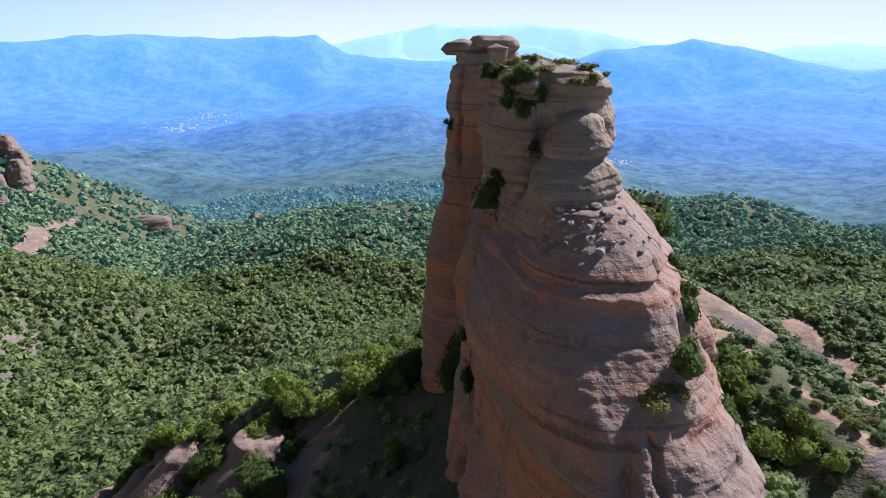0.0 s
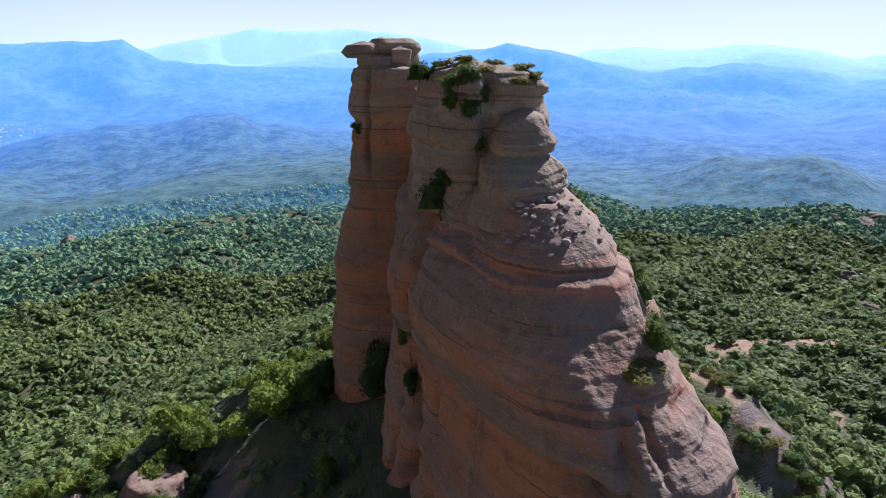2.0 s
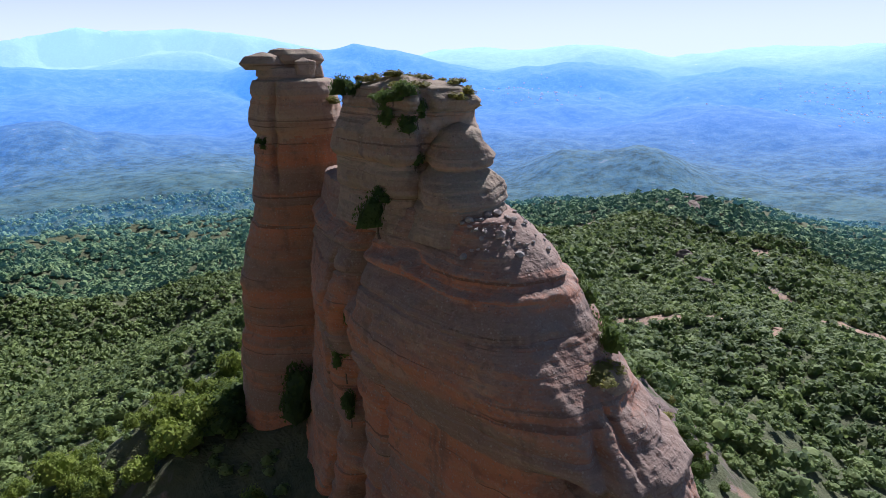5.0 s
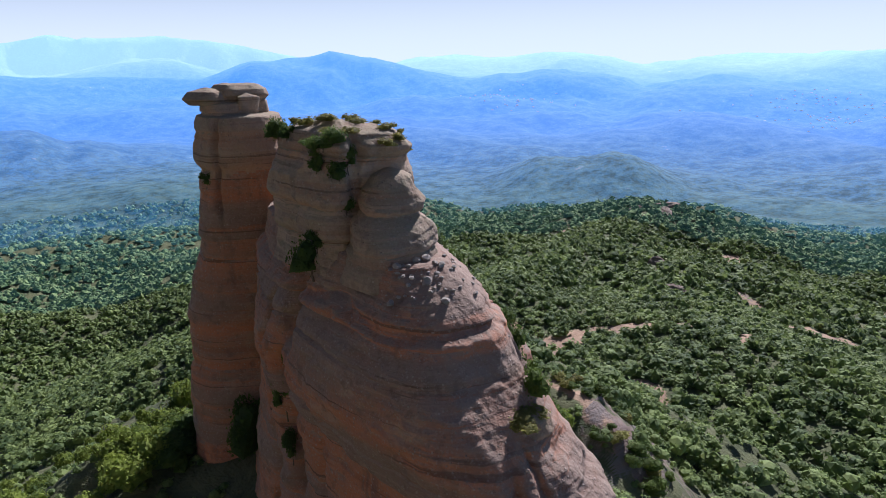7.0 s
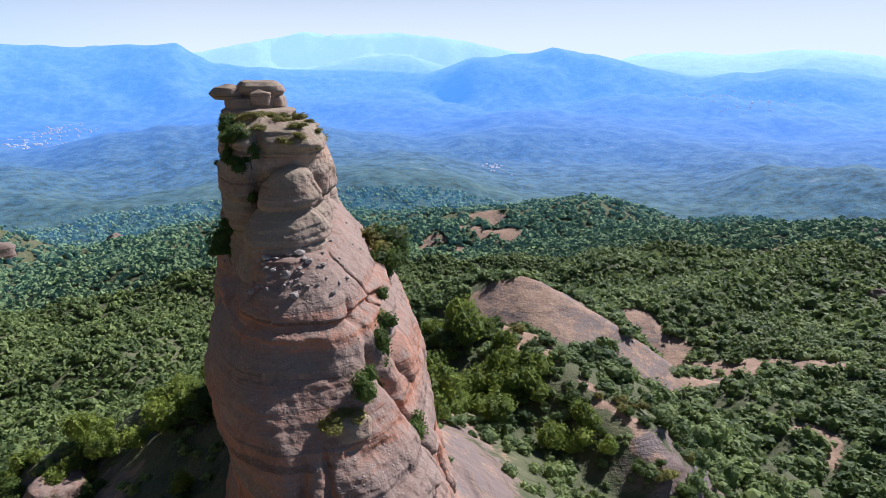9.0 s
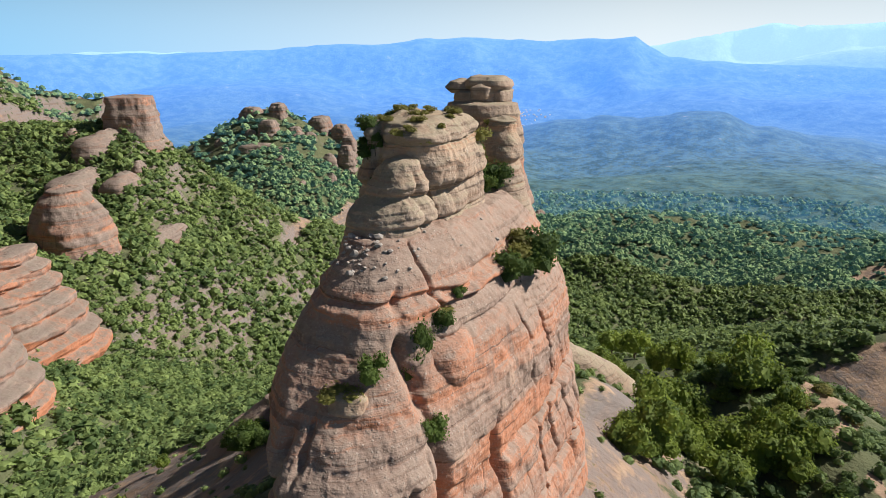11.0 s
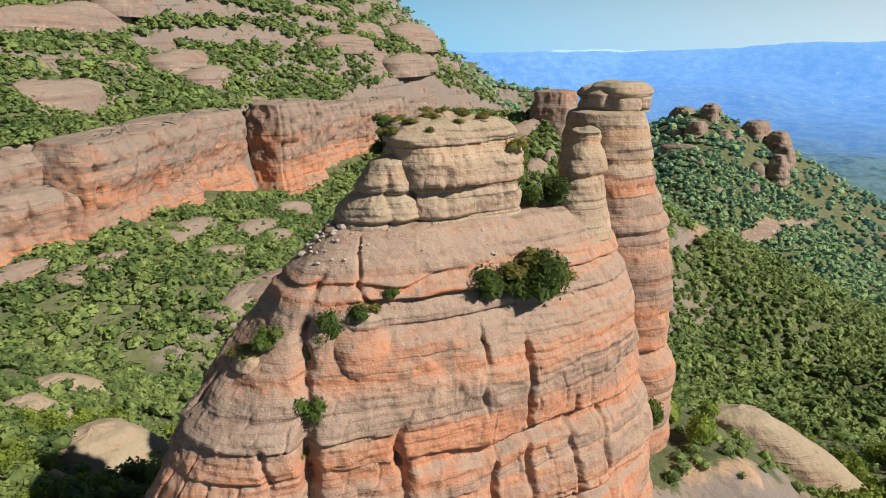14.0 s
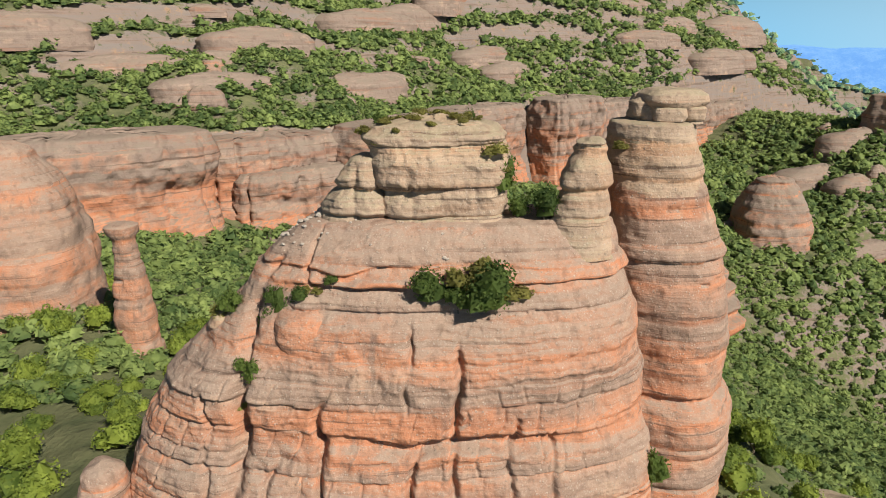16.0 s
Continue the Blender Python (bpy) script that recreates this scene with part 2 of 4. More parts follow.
def ground_material():
    m, n, l, bsdf = material("forest_ground", 0.95)
    geo = n.new("ShaderNodeNewGeometry")
    pos = geo.outputs["Position"]
    bare = n.new("ShaderNodeAttribute")
    bare.attribute_name = "bare"
    big, mid, fine = add_noise(n, l, pos, 0.02, 5), add_noise(n, l, pos, 0.16, 5, 0.7), add_noise(n, l, pos, 1.3, 4, 0.7)
    green = add_mix(n, l, add_range(n, l, mid, 0.3, 0.7), (0.07, 0.085, 0.04), (0.135, 0.14, 0.07))
    soil = add_mix(n, l, add_range(n, l, mid, 0.3, 0.7), (0.3, 0.19, 0.125), (0.4, 0.28, 0.19))
    soil = add_mix(n, l, add_range(n, l, fine, 0.35, 0.7, 0, 0.5), soil, (0.2, 0.15, 0.1))
    f = add_math(n, l, "ADD", bare.outputs["Fac"], add_range(n, l, mid, 0.3, 0.7, -0.25, 0.25))
    f = add_math(n, l, "ADD", f, add_range(n, l, fine, 0.3, 0.7, -0.12, 0.12))
    col = add_mix(n, l, add_range(n, l, f, 0.38, 0.62), green, soil)
    lay = add_noise(n, l, stretched(n, l, pos, (0.02, 0.02, 0.5)), 1.0, 6, 0.7)
    stone = add_mix(n, l, add_range(n, l, lay, 0.35, 0.65), (0.22, 0.16, 0.13), (0.19, 0.165, 0.15))
    stone = add_mix(n, l, add_range(n, l, lay, 0.45, 0.36, 0, 0.8), stone, (0.12, 0.09, 0.075))
    sep = n.new("ShaderNodeSeparateXYZ")
    l.new(geo.outputs["True Normal"], sep.inputs[0])
    steep = add_math(n, l, "ADD", sep.outputs["Z"], add_range(n, l, mid, 0.3, 0.7, -0.1, 0.1))
    bared = add_math(n, l, "MULTIPLY", add_range(n, l, steep, 0.96, 0.86), add_range(n, l, f, 0.38, 0.62))
    rocky = add_math(n, l, "MULTIPLY", add_math(n, l, "MAXIMUM", bared, add_range(n, l, steep, 0.82, 0.7)), add_range(n, l, mid, 0.36, 0.46))
    l.new(add_mix(n, l, rocky, col, stone), bsdf.inputs["Base Color"])
    add_bump(n, l, bsdf, [(lay, 0.5, 1.2), (mid, 0.7, 1.2), (fine, 0.7, 0.25)])
    return m


def backdrop_material(name="hazed_hills", trees=False):
    """Far hills, plain, trees; haze painted as emission, bluer and paler the farther out."""
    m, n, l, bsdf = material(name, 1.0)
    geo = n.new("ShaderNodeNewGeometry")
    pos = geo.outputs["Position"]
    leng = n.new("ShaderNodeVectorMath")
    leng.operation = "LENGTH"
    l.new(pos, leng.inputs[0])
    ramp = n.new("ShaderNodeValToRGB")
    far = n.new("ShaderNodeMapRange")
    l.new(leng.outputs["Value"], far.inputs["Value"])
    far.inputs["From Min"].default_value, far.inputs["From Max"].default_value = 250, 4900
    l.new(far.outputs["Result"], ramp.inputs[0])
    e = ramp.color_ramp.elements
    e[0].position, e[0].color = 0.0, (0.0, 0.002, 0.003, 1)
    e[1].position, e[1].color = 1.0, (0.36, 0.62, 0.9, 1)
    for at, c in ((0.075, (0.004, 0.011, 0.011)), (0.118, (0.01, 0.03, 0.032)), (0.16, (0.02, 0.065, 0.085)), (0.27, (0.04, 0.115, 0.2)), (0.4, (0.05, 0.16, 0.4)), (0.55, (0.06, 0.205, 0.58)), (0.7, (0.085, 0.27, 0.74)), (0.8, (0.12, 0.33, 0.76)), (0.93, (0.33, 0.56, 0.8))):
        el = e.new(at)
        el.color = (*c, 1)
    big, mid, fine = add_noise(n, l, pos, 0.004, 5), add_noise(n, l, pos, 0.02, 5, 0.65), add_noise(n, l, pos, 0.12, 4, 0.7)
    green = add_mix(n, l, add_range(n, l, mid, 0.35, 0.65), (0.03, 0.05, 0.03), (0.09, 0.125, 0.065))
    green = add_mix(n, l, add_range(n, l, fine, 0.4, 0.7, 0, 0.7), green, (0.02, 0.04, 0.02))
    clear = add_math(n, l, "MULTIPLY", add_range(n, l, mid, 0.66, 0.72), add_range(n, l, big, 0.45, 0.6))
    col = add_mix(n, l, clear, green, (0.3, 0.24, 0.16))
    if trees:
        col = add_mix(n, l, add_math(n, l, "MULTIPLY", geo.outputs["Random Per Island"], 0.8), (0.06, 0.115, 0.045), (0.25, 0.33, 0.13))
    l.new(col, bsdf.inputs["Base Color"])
    # noise dims the nearer painted haze, imitating shading between far trees
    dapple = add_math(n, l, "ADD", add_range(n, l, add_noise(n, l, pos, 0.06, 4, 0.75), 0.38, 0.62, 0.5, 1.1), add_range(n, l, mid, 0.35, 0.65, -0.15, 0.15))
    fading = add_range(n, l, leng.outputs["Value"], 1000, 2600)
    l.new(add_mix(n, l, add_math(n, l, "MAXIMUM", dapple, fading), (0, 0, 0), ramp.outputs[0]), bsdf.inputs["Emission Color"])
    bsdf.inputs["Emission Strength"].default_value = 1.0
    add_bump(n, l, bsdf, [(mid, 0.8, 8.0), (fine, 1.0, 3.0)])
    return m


GROUND, BACKDROP, HAZED_TREES = ground_material(), backdrop_material(), backdrop_material("hazed_trees", True)


# ---- the lie of the land ----
def to_path(x, y, pts):
    """Distance from a line of points, the height along it, and the side (positive to its left)."""
    best = np.full(x.shape, 1e9)
    zz, side = np.zeros(x.shape), np.zeros(x.shape)
    for (x0, y0, z0), (x1, y1, z1) in zip(pts, pts[1:]):
        dx, dy = x1 - x0, y1 - y0
        t = np.clip(((x - x0) * dx + (y - y0) * dy) / (dx * dx + dy * dy), 0, 1)
        d = np.hypot(x - x0 - t * dx, y - y0 - t * dy)
        m = d < best
        best = np.where(m, d, best)
        zz = np.where(m, z0 + t * (z1 - z0), zz)
        side = np.where(m, np.sign(dx * (y - y0) - dy * (x - x0)), side)
    return best, zz, side


def ridge(x, y, pts, slope, width):
    d, z, _ = to_path(x, y, pts)
    return z - slope * (np.sqrt(d * d + width * width) - width)


def smax(a, b, k):
    h = np.clip(0.5 + 0.5 * (a - b) / k, 0, 1)
    return b + (a - b) * h + k * h * (1 - h)


CREST_W = [(-62, 22, -34), (-45, 20, -17), (-29, 14, -7), (-12, 20, -3.5), (6, 18, -1)]
CREST_E = [(24, 62, -16), (28, 46, -8), (33, 32, -8), (37, 24, -8.4), (40.5, 15, -9.2), (43.5, 11, -12), (51, 1, -25), (60, -14, -46)]
CREST_N = [(28, 45, -8), (45, 75, -42), (62, 130, -82), (66, 212, -57), (104, 240, -80), (150, 250, -84), (300, 380, -115), (456, 502, -120), (600, 800, -190), (690, 1000, -215)]
FOOT = [(9, -33, 0.5), (5, -12, 2.5), (-1, 10, 0.5)]
SPUR = [(6, -34, -1), (-20, -62, -8), (-58, -90, -9), (-165, -140, -28)]
CLIFF_FOOT = [(-96, -225, -24), (-150, -150, -25), (-232, -59, -28), (-300, -25, -33), (-354, 12, -46), (-410, 60, -40), (-500, 140, -37), (-600, 225, -36), (-640, 260, -40), (-760, 400, -85)]
MESA_RIDGE = [(-535, 185, -20), (-495, 222, -20), (-449, 254, -20), (-415, 300, -64), (-390, 350, -105)]
CLIFF = [(-96, -225, 10), (-150, -150, 5), (-232, -59, 1), (-300, -25, 0), (-354, 12, 1), (-410, 60, -3), (-500, 140, -5), (-600, 225, -14), (-640, 260, -24), (-760, 400, -72)]
NW_HILL = [(-560, 500, -105), (-660, 590, -46), (-820, 740, -75), (-960, 860, -130)]
NE_HILLS = [(330, 560, -140), (456, 505, -120), (560, 620, -165), (800, 700, -220)]


def land(x, y):
    x, y = np.asarray(x, float), np.asarray(y, float)
    r = np.hypot(x, y)
    p = np.stack([x, y, 0 * x], -1)
    nw = -160 - 0.065 * np.maximum(0, r - 250)
    ne = -84 - 0.14 * np.maximum(0, r - 210)
    east = step(-40, 130, x - 0.15 * y)
    z = nw + (ne - nw) * east
    z = np.maximum(z, -275)
    z = z + 16 * fbm(p / 210, 3, 3) * step(80, 300, r) + 11 * fbm(p / 95, 31, 2) * step(230, 420, r)
    z = smax(z, ridge(x, y, CREST_N, 0.5, 22), 12)
    z = smax(z, ridge(x, y, NE_HILLS, 0.3, 60), 20)
    z = smax(z, ridge(x, y, NW_HILL, 0.55, 40), 20)
    # the western mountain with its band of cliffs
    d, top, side = to_path(x, y, CLIFF)
    d = -d * side + 6 * fbm(p / 45, 8, 3)
    _, foot, _ = to_path(x, y, CLIFF_FOOT)
    low = foot - 0.36 * np.clip(d, 0, 50) - (0.55 - 0.33 * step(-250, -330, x)) * np.clip(d - 50, 0, 90) - 0.55 * np.maximum(0, d - 140)
    away = step(-430, -560, x)
    high = top - 5 + (0.25 + 0.85 * away) * np.clip(-d, 0, 40) + (0.55 + 0.2 * away) * np.maximum(0, -d - 40) + 6 * fbm(p / 60, 5, 3) * step(0, 60, -d)
    s = high / 22 + 0.7 * fbm(p / 120, 9, 3)
    stair = np.floor(s) + step(0.32, 0.68, s - np.floor(s))
    high = high + 11 * (stair - s) * step(30, 120, -d)
    q = 0.358 * (x - 51) + 0.934 * (y + 2)
    cut = np.where(q < 0, 50 - 0.85 * q, 50 - 0.6 * q) + 4 * fbm(p / 40, 6, 3)
    west = np.minimum(low + (high - low) * step(-12, -22, d), cut)
    west = np.where(x < -20, west, -400)
    z = smax(z, west, 10)
    z = smax(z, ridge(x, y, MESA_RIDGE, 0.5, 16), 10)
    # the ridge that carries the tower
    d, top, s = to_path(x, y, CREST_W)
    z = smax(z, top - np.where(s < 0, 1.5 + 0.8 * step(-4, -16, x), 1.1) * (np.sqrt(d * d + 25) - 5), 4)
    z = smax(z, ridge(x, y, CREST_E, 0.95, 6), 4)
    z = smax(z, ridge(x, y, SPUR, 0.55, 8), 6)
    z = smax(z, ridge(x, y, FOOT, 0.62, 9), 4)
    return z + 0.8 * fbm(p / 14, 4, 4)


# skylines: bearing and height in degrees
NEAR_RANGE = [(-70, -4), (-46, -3.7), (-40, -2.6), (-38, -1.6), (-33, -1.05), (-25.5, -1.75), (-21.5, -1.25), (-17.5, -0.2), (-13.5, 0.4), (-7, -0.2), (-3, -1.4), (8, -1.0), (14.5, -0.6), (17, 0.85), (21, 0.78), (29, 1.1), (36.5, 0.7), (44, 0.2), (60, -0.3)]
PALE_RANGE = [(-20, -2), (-11, 0.2), (-6, 1.3), (-1, 1.85), (4, 1.6), (7, 2.1), (10, 1.4), (14, 0.7), (19, -0.2), (28, -2)]


def far_land(x, y):
    r, az = np.hypot(x, y), np.degrees(np.arctan2(-x, y))
    p = np.stack([x, y, 0 * x], -1)
    z = -262 + 285 * step(1900, 5200, r) ** 1.25 + 46 * fbm(p / 640, 12, 4) * step(1000, 1500, r)

    def range_at(az0, width, r0, deep, deg, rough):
        crest = 34.0 + r0 * math.tan(radians(deg)) + rough * fbm(np.stack([az / 5, 0 * az, 0 * az + r0], -1), 2, 4)
        side = np.exp(-np.abs((az - az0 + 2 * fbm(p / 700, 14, 3)) / width) ** 2.4)
        return -300 + (crest + 300) * side * np.exp(-((r - r0) / deep) ** 2)

    for row in ((-25, 14, 3300, 420, -2.9, 24), (-58, 14, 4300, 400, -1.1, 12), (-35, 8, 1700, 260, -7.7, 24), (-50, 7, 2500, 320, -5.7, 20), (14, 16, 2300, 380, -5.2, 26)):
        z = smax(z, range_at(*row), 12)
    for line, r0, deep, rough in ((NEAR_RANGE, 3900, 480, 13), (PALE_RANGE, 4750, 250, 8)):
        deg = np.interp(az, *zip(*line))
        crest = 34.0 + r0 * np.tan(np.radians(deg)) + rough * fbm(np.stack([az / 3.5, 0 * az, 0 * az + r0], -1), 2, 3)
        z = smax(z, -300 + (crest + 300) * np.exp(-((r - r0 + 120 * fbm(p / 500, 16, 3)) / deep) ** 2), 12)
    return z


def polar(radii, angles, height):
    a, r = np.meshgrid(angles, radii)
    x, y = r * -np.sin(a), r * np.cos(a)
    v = np.stack([x, y, height(x, y)], -1)
    i = np.arange(v.shape[0] * v.shape[1]).reshape(v.shape[:2])
    j = np.roll(i, -1, 1)
    faces = np.stack([i[:-1], i[1:], j[1:], j[:-1]], -1).reshape(-1, 4)
    return v.reshape(-1, 3), faces


def joined(r):
    return step(900, 1150, r)


def whole_land(x, y):
    w = joined(np.hypot(x, y))
    return land(x, y) * (1 - w) + far_land(x, y) * w


sweep = np.concatenate([np.radians(np.linspace(-84, 160, 640, endpoint=False)), np.radians(np.linspace(160, 276, 60, endpoint=False))])
TRACKS = [[(165, 300, 0), (150, 272, 0), (122, 238, 0), (128, 205, 0), (150, 182, 0)], [(98, 170, 0), (114, 185, 0), (132, 206, 0)], [(-352, 312, 0), (-375, 350, 0), (-452, 490, 0), (-475, 560, 0), (-488, 620, 0)],
          [(140, 108, 0), (146, 122, 0)], [(208, 138, 0), (216, 142, 0)], [(112, 165, 0), (165, 190, 0), (205, 165, 0)]]


def bare_ground(x, y):
    p = np.stack([x, y, 0 * x], -1)
    h = 1.5
    dzx, dzy = (land(x + h, y) - land(x - h, y)) / (2 * h), (land(x, y + h) - land(x, y - h)) / (2 * h)
    steep = np.hypot(dzx, dzy)
    b = step(1.1, 1.7, steep) * 0.9
    for pts, wide in zip(TRACKS, (8, 12, 9, 7, 6, 5)):
        d, _, _ = to_path(x, y, pts)
        b = np.maximum(b, step(wide, wide * 0.4, d + 5 * fbm(p / 22, 21, 3)))
    d, _, _ = to_path(x, y, FOOT)
    east = step(0, 12, x) * step(30, 16, d) * step(27, 20, x)
    b = np.maximum(b, 0.75 * east)
    d, _, _ = to_path(x, y, CREST_E)
    b = np.maximum(b, 0.85 * step(2.4, 1.1, d + 2 * fbm(p / 6, 23, 3)))
    d, _, s = to_path(x, y, CREST_W)
    b = np.maximum(b, 0.9 * step(7, 12, d) * step(34, 24, d) * (s < 0) * step(-14, -20, x))
    b = np.maximum(b, 0.9 * step(0.8, 0.95, fbm(p / 60, 33, 4)) * step(60, 150, np.hypot(x, y)) * step(-40, 10, x))
    b = np.maximum(b, 0.9 * step(1.0, 0.8, np.hypot((x - 68) / 42, (y - 190) / 30) + 0.2 * fbm(p / 15, 26, 3)))
    return b


v, f = polar(np.concatenate([np.linspace(0.5, 70, 50), 70 * (1080 / 70) ** np.linspace(0.01, 1, 190)]), sweep, whole_land)
ground = new("ground", mesh_from("ground", v, f, [GROUND], attrs=[("bare", bare_ground(v[:, 0], v[:, 1]))]))
tagged(ground, "forest floor with red soil, bare slabs and footpaths", "ground", kind="structure")
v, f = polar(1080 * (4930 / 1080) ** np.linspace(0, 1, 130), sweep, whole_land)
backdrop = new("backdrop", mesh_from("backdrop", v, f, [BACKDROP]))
tagged(backdrop, "blue hazy wooded hills and mountain ranges far off", "backdrop", kind="structure")


# ---- rock ----
BED_EDGES = np.cumsum(np.random.default_rng(5).uniform(0.9, 3.4, 120)) - 60
BED_HUE = np.random.default_rng(6).uniform(-1, 1, 121)
BED_OUT = np.random.default_rng(7).uniform(-1, 1, 121)
BED_CUT = np.where(np.random.default_rng(8).uniform(size=121) > 0.55, 1.5, 0.45)


def rock(name, levels, mats, across, high, n=2.5, seed=1, beds=0.35, rough=0.5, cracks=(), grooves=(), blocks=0.0, red=0.0, dome=0.5,
         bed_scale=1.0, tilt=(0.0, 0.0), cobble=1.0, fade=0.0, seen=0.0, zones=()):
    """A stack of rounded outlines (z, middle x, y, half sizes, turn in degrees, taper), worn into beds, joints and hollows."""
    rows = np.array([(*row, 0, 0)[:7] if len(row) == 5 else row for row in levels], float)
    z = np.linspace(rows[0, 0], rows[-1, 0], high)
    lev = [np.interp(z, rows[:, 0], rows[:, k]) for k in range(1, 7)]
    soft = max(1, high // 40)
    kern = np.hanning(2 * soft + 3)[1:-1]
    kern /= kern.sum()
    lev = [np.convolve(np.pad(c, len(kern) // 2, mode="edge"), kern, "valid") for c in lev]
    closing = np.cos(np.linspace(0, np.pi / 2, 10)[1:])
    z = np.concatenate([z, rows[-1, 0] + dome * (1 - closing**2) ** 0.5])
    scale = np.concatenate([np.ones(high), np.maximum(closing, 0.01)])
    cx, cy, a, b, turn, taper = [np.concatenate([c, np.full(9, c[-1])])[:, None] for c in lev]
    th = np.linspace(0, 2 * np.pi, 721)
    mid = len(z) // 3

    def outline(t, a, b):
        return a * np.sign(np.cos(t)) * np.abs(np.cos(t)) ** (2 / n), b * np.sign(np.sin(t)) * np.abs(np.sin(t)) ** (2 / n)

    u, w = outline(th, a[mid, 0], b[mid, 0])
    run = np.concatenate([[0], np.cumsum(np.hypot(np.diff(u), np.diff(w)))])
    # closer points on the sides that face +x and -y, where seen > 0
    busy = np.concatenate([[0], np.cumsum(np.diff(run) * (1 + seen * step(-0.5, 0.2, (np.cos(th) - np.sin(th))[1:])))])
    t = np.interp(np.linspace(0, busy[-1], across, endpoint=False), busy, th)
    arc = np.interp(t, th, run)[None, :] + 0 * z[:, None]
    u, w = outline(t[None, :], a, b)
    u = u * (1 + 0.1 * taper * w / b)
    c, s = np.cos(np.radians(turn)), np.sin(np.radians(turn))
    x0, y0 = u * c - w * s, u * s + w * c
    tx, ty = np.roll(x0, -1, 1) - np.roll(x0, 1, 1), np.roll(y0, -1, 1) - np.roll(y0, 1, 1)
    ln = np.hypot(tx, ty) + 1e-9
    nx, ny = ty / ln, -tx / ln
    X, Y, Z = cx + x0 * scale[:, None], cy + y0 * scale[:, None], np.repeat(z[:, None], across, 1)
    p = np.stack([X, Y, Z], -1)
    zz = (Z + tilt[0] * X + tilt[1] * Y) / bed_scale + 0.3 * fbm(p / 11, 40, 2) + 0.045 * fbm(p / 1.5, 41, 2)
    k = np.clip(np.searchsorted(BED_EDGES, zz.ravel()).reshape(zz.shape), 1, 119)
    lo, hi = BED_EDGES[k - 1], BED_EDGES[k]
    fr = np.clip((zz - lo) / (hi - lo), 0, 1)
    round_off = (1 - np.exp(-fr * 11)) * (1 - 0.8 * fr**3)
    strong = np.clip(0.65 + 0.8 * fbm(p / 11, seed + 50, 2), 0.12, 1.4)
    d = beds * bed_scale * ((round_off - 0.75) * BED_CUT[k] + 0.55 * BED_OUT[k]) * strong
    thin = np.mod(zz * 1.9 + 0.5 * fbm(p / 4, 43, 2), 1)
    d = d + 0.2 * beds * bed_scale * ((1 - np.exp(-thin * 9)) * (1 - 0.7 * thin**3) - 0.6) * np.clip(0.5 + 1.5 * fbm(p / 5, seed + 53, 2), 0, 1.2)
    band = 0.3 + red + 0.22 * BED_HUE[k] + 0.5 * (0.75 - round_off) * BED_CUT[k] + 0.1 * step(16, 5, Z) + fade * (0.55 - (Z - rows[0, 0] - 18) / (rows[-1, 0] - rows[0, 0] - 18))
    for z_r, half, more in zones:
        band = band + more * np.exp(-((Z + 0.5 * fbm(p / 7, 72, 2) - z_r) / half) ** 4)
    if blocks:
        gap = (2.2 + 1.6 * np.abs(BED_HUE[k])) * bed_scale
        pos = arc / gap + BED_OUT[k] * 7 + 0.25 * fbm(p / 2.5, 44, 2)
        cell = np.floor(pos)
        off = np.abs(pos - cell - 0.5)
        there = (np.sin(cell * 12.9898 + k * 78.233) * 43758.5) % 1 > 0.66
        blocks_here = blocks * step(17, 12, Z) * step(-0.25, 0.4, nx)
        d = d - blocks_here * np.exp(-((0.5 - off) * gap / (0.13 * bed_scale)) ** 2) * there * 0.8
        d = d + blocks_here * 0.5 * (((np.sin(cell * 91.7 + k * 37.1) * 9631.3) % 1) - 0.5)
    for x_c, y_c, wide, deep, z0, z1 in cracks:
        lean = 0.7 * vnoise(np.stack([0 * Z, 0 * Z, Z / 2.2], -1) + x_c + 3.7 * y_c, 60) + 0.12 * vnoise(p / 0.5, 61)
        out = (np.sign(nx * (x_c - cx) + ny * (y_c - cy)) > 0)
        side = np.abs(-(X - x_c) * ny + (Y - y_c) * nx + lean)
        d = d - deep * np.clip(0.75 + 0.7 * vnoise(p / 1.7, 62), 0.1, 1.3) * np.exp(-(side / wide) ** 2) * step(z0 - 0.8, z0 + 0.8, Z) * step(z1 + 0.8, z1 - 0.8, Z) * out
    for z_g, half, deep, x_c, y_c, reach in grooves:
        near = np.exp(-((X - x_c) ** 2 + (Y - y_c) ** 2) / reach**2)
        g = np.exp(-((Z + 0.4 * fbm(p / 5, 70, 2) - z_g) / half) ** 4) * near
        d = d - deep * g
        band = band + 0.4 * g
    size = min(1.0, float(a.max()) / 3)
    d = d + rough * (0.7 * fbm(p / (6.5 * size), seed, 2) + 0.15 * fbm(p / 1.5, seed + 9, 2) + 0.07 * fbm(p / 0.45, seed + 19, 2))
    k2 = max(1.0, bed_scale * 0.8)
    d = d + cobble * k2 * (0.28 * (cobbles(p / (np.array([2.2, 2.2, 1.3]) * k2), seed) - 0.5) + 0.09 * (0.5 - cobbles(p / (0.6 * k2), seed + 1)))
    d = d * np.minimum(1, scale * 1.5)[:, None]
    X, Y = X + nx * d, Y + ny * d
    Z = Z + (1 - scale[:, None]) * rough * 0.7 * fbm(p / 1.6, seed + 5, 3)
    i = np.arange(Z.size).reshape(Z.shape)
    j = np.roll(i, -1, 1)
    faces = np.stack([i[:-1], j[:-1], j[1:], i[1:]], -1).reshape(-1, 4)
    return mesh_from(name, np.stack([X, Y, Z], -1).reshape(-1, 3), faces, mats, attrs=[("band", np.clip(band, 0, 1).ravel())])


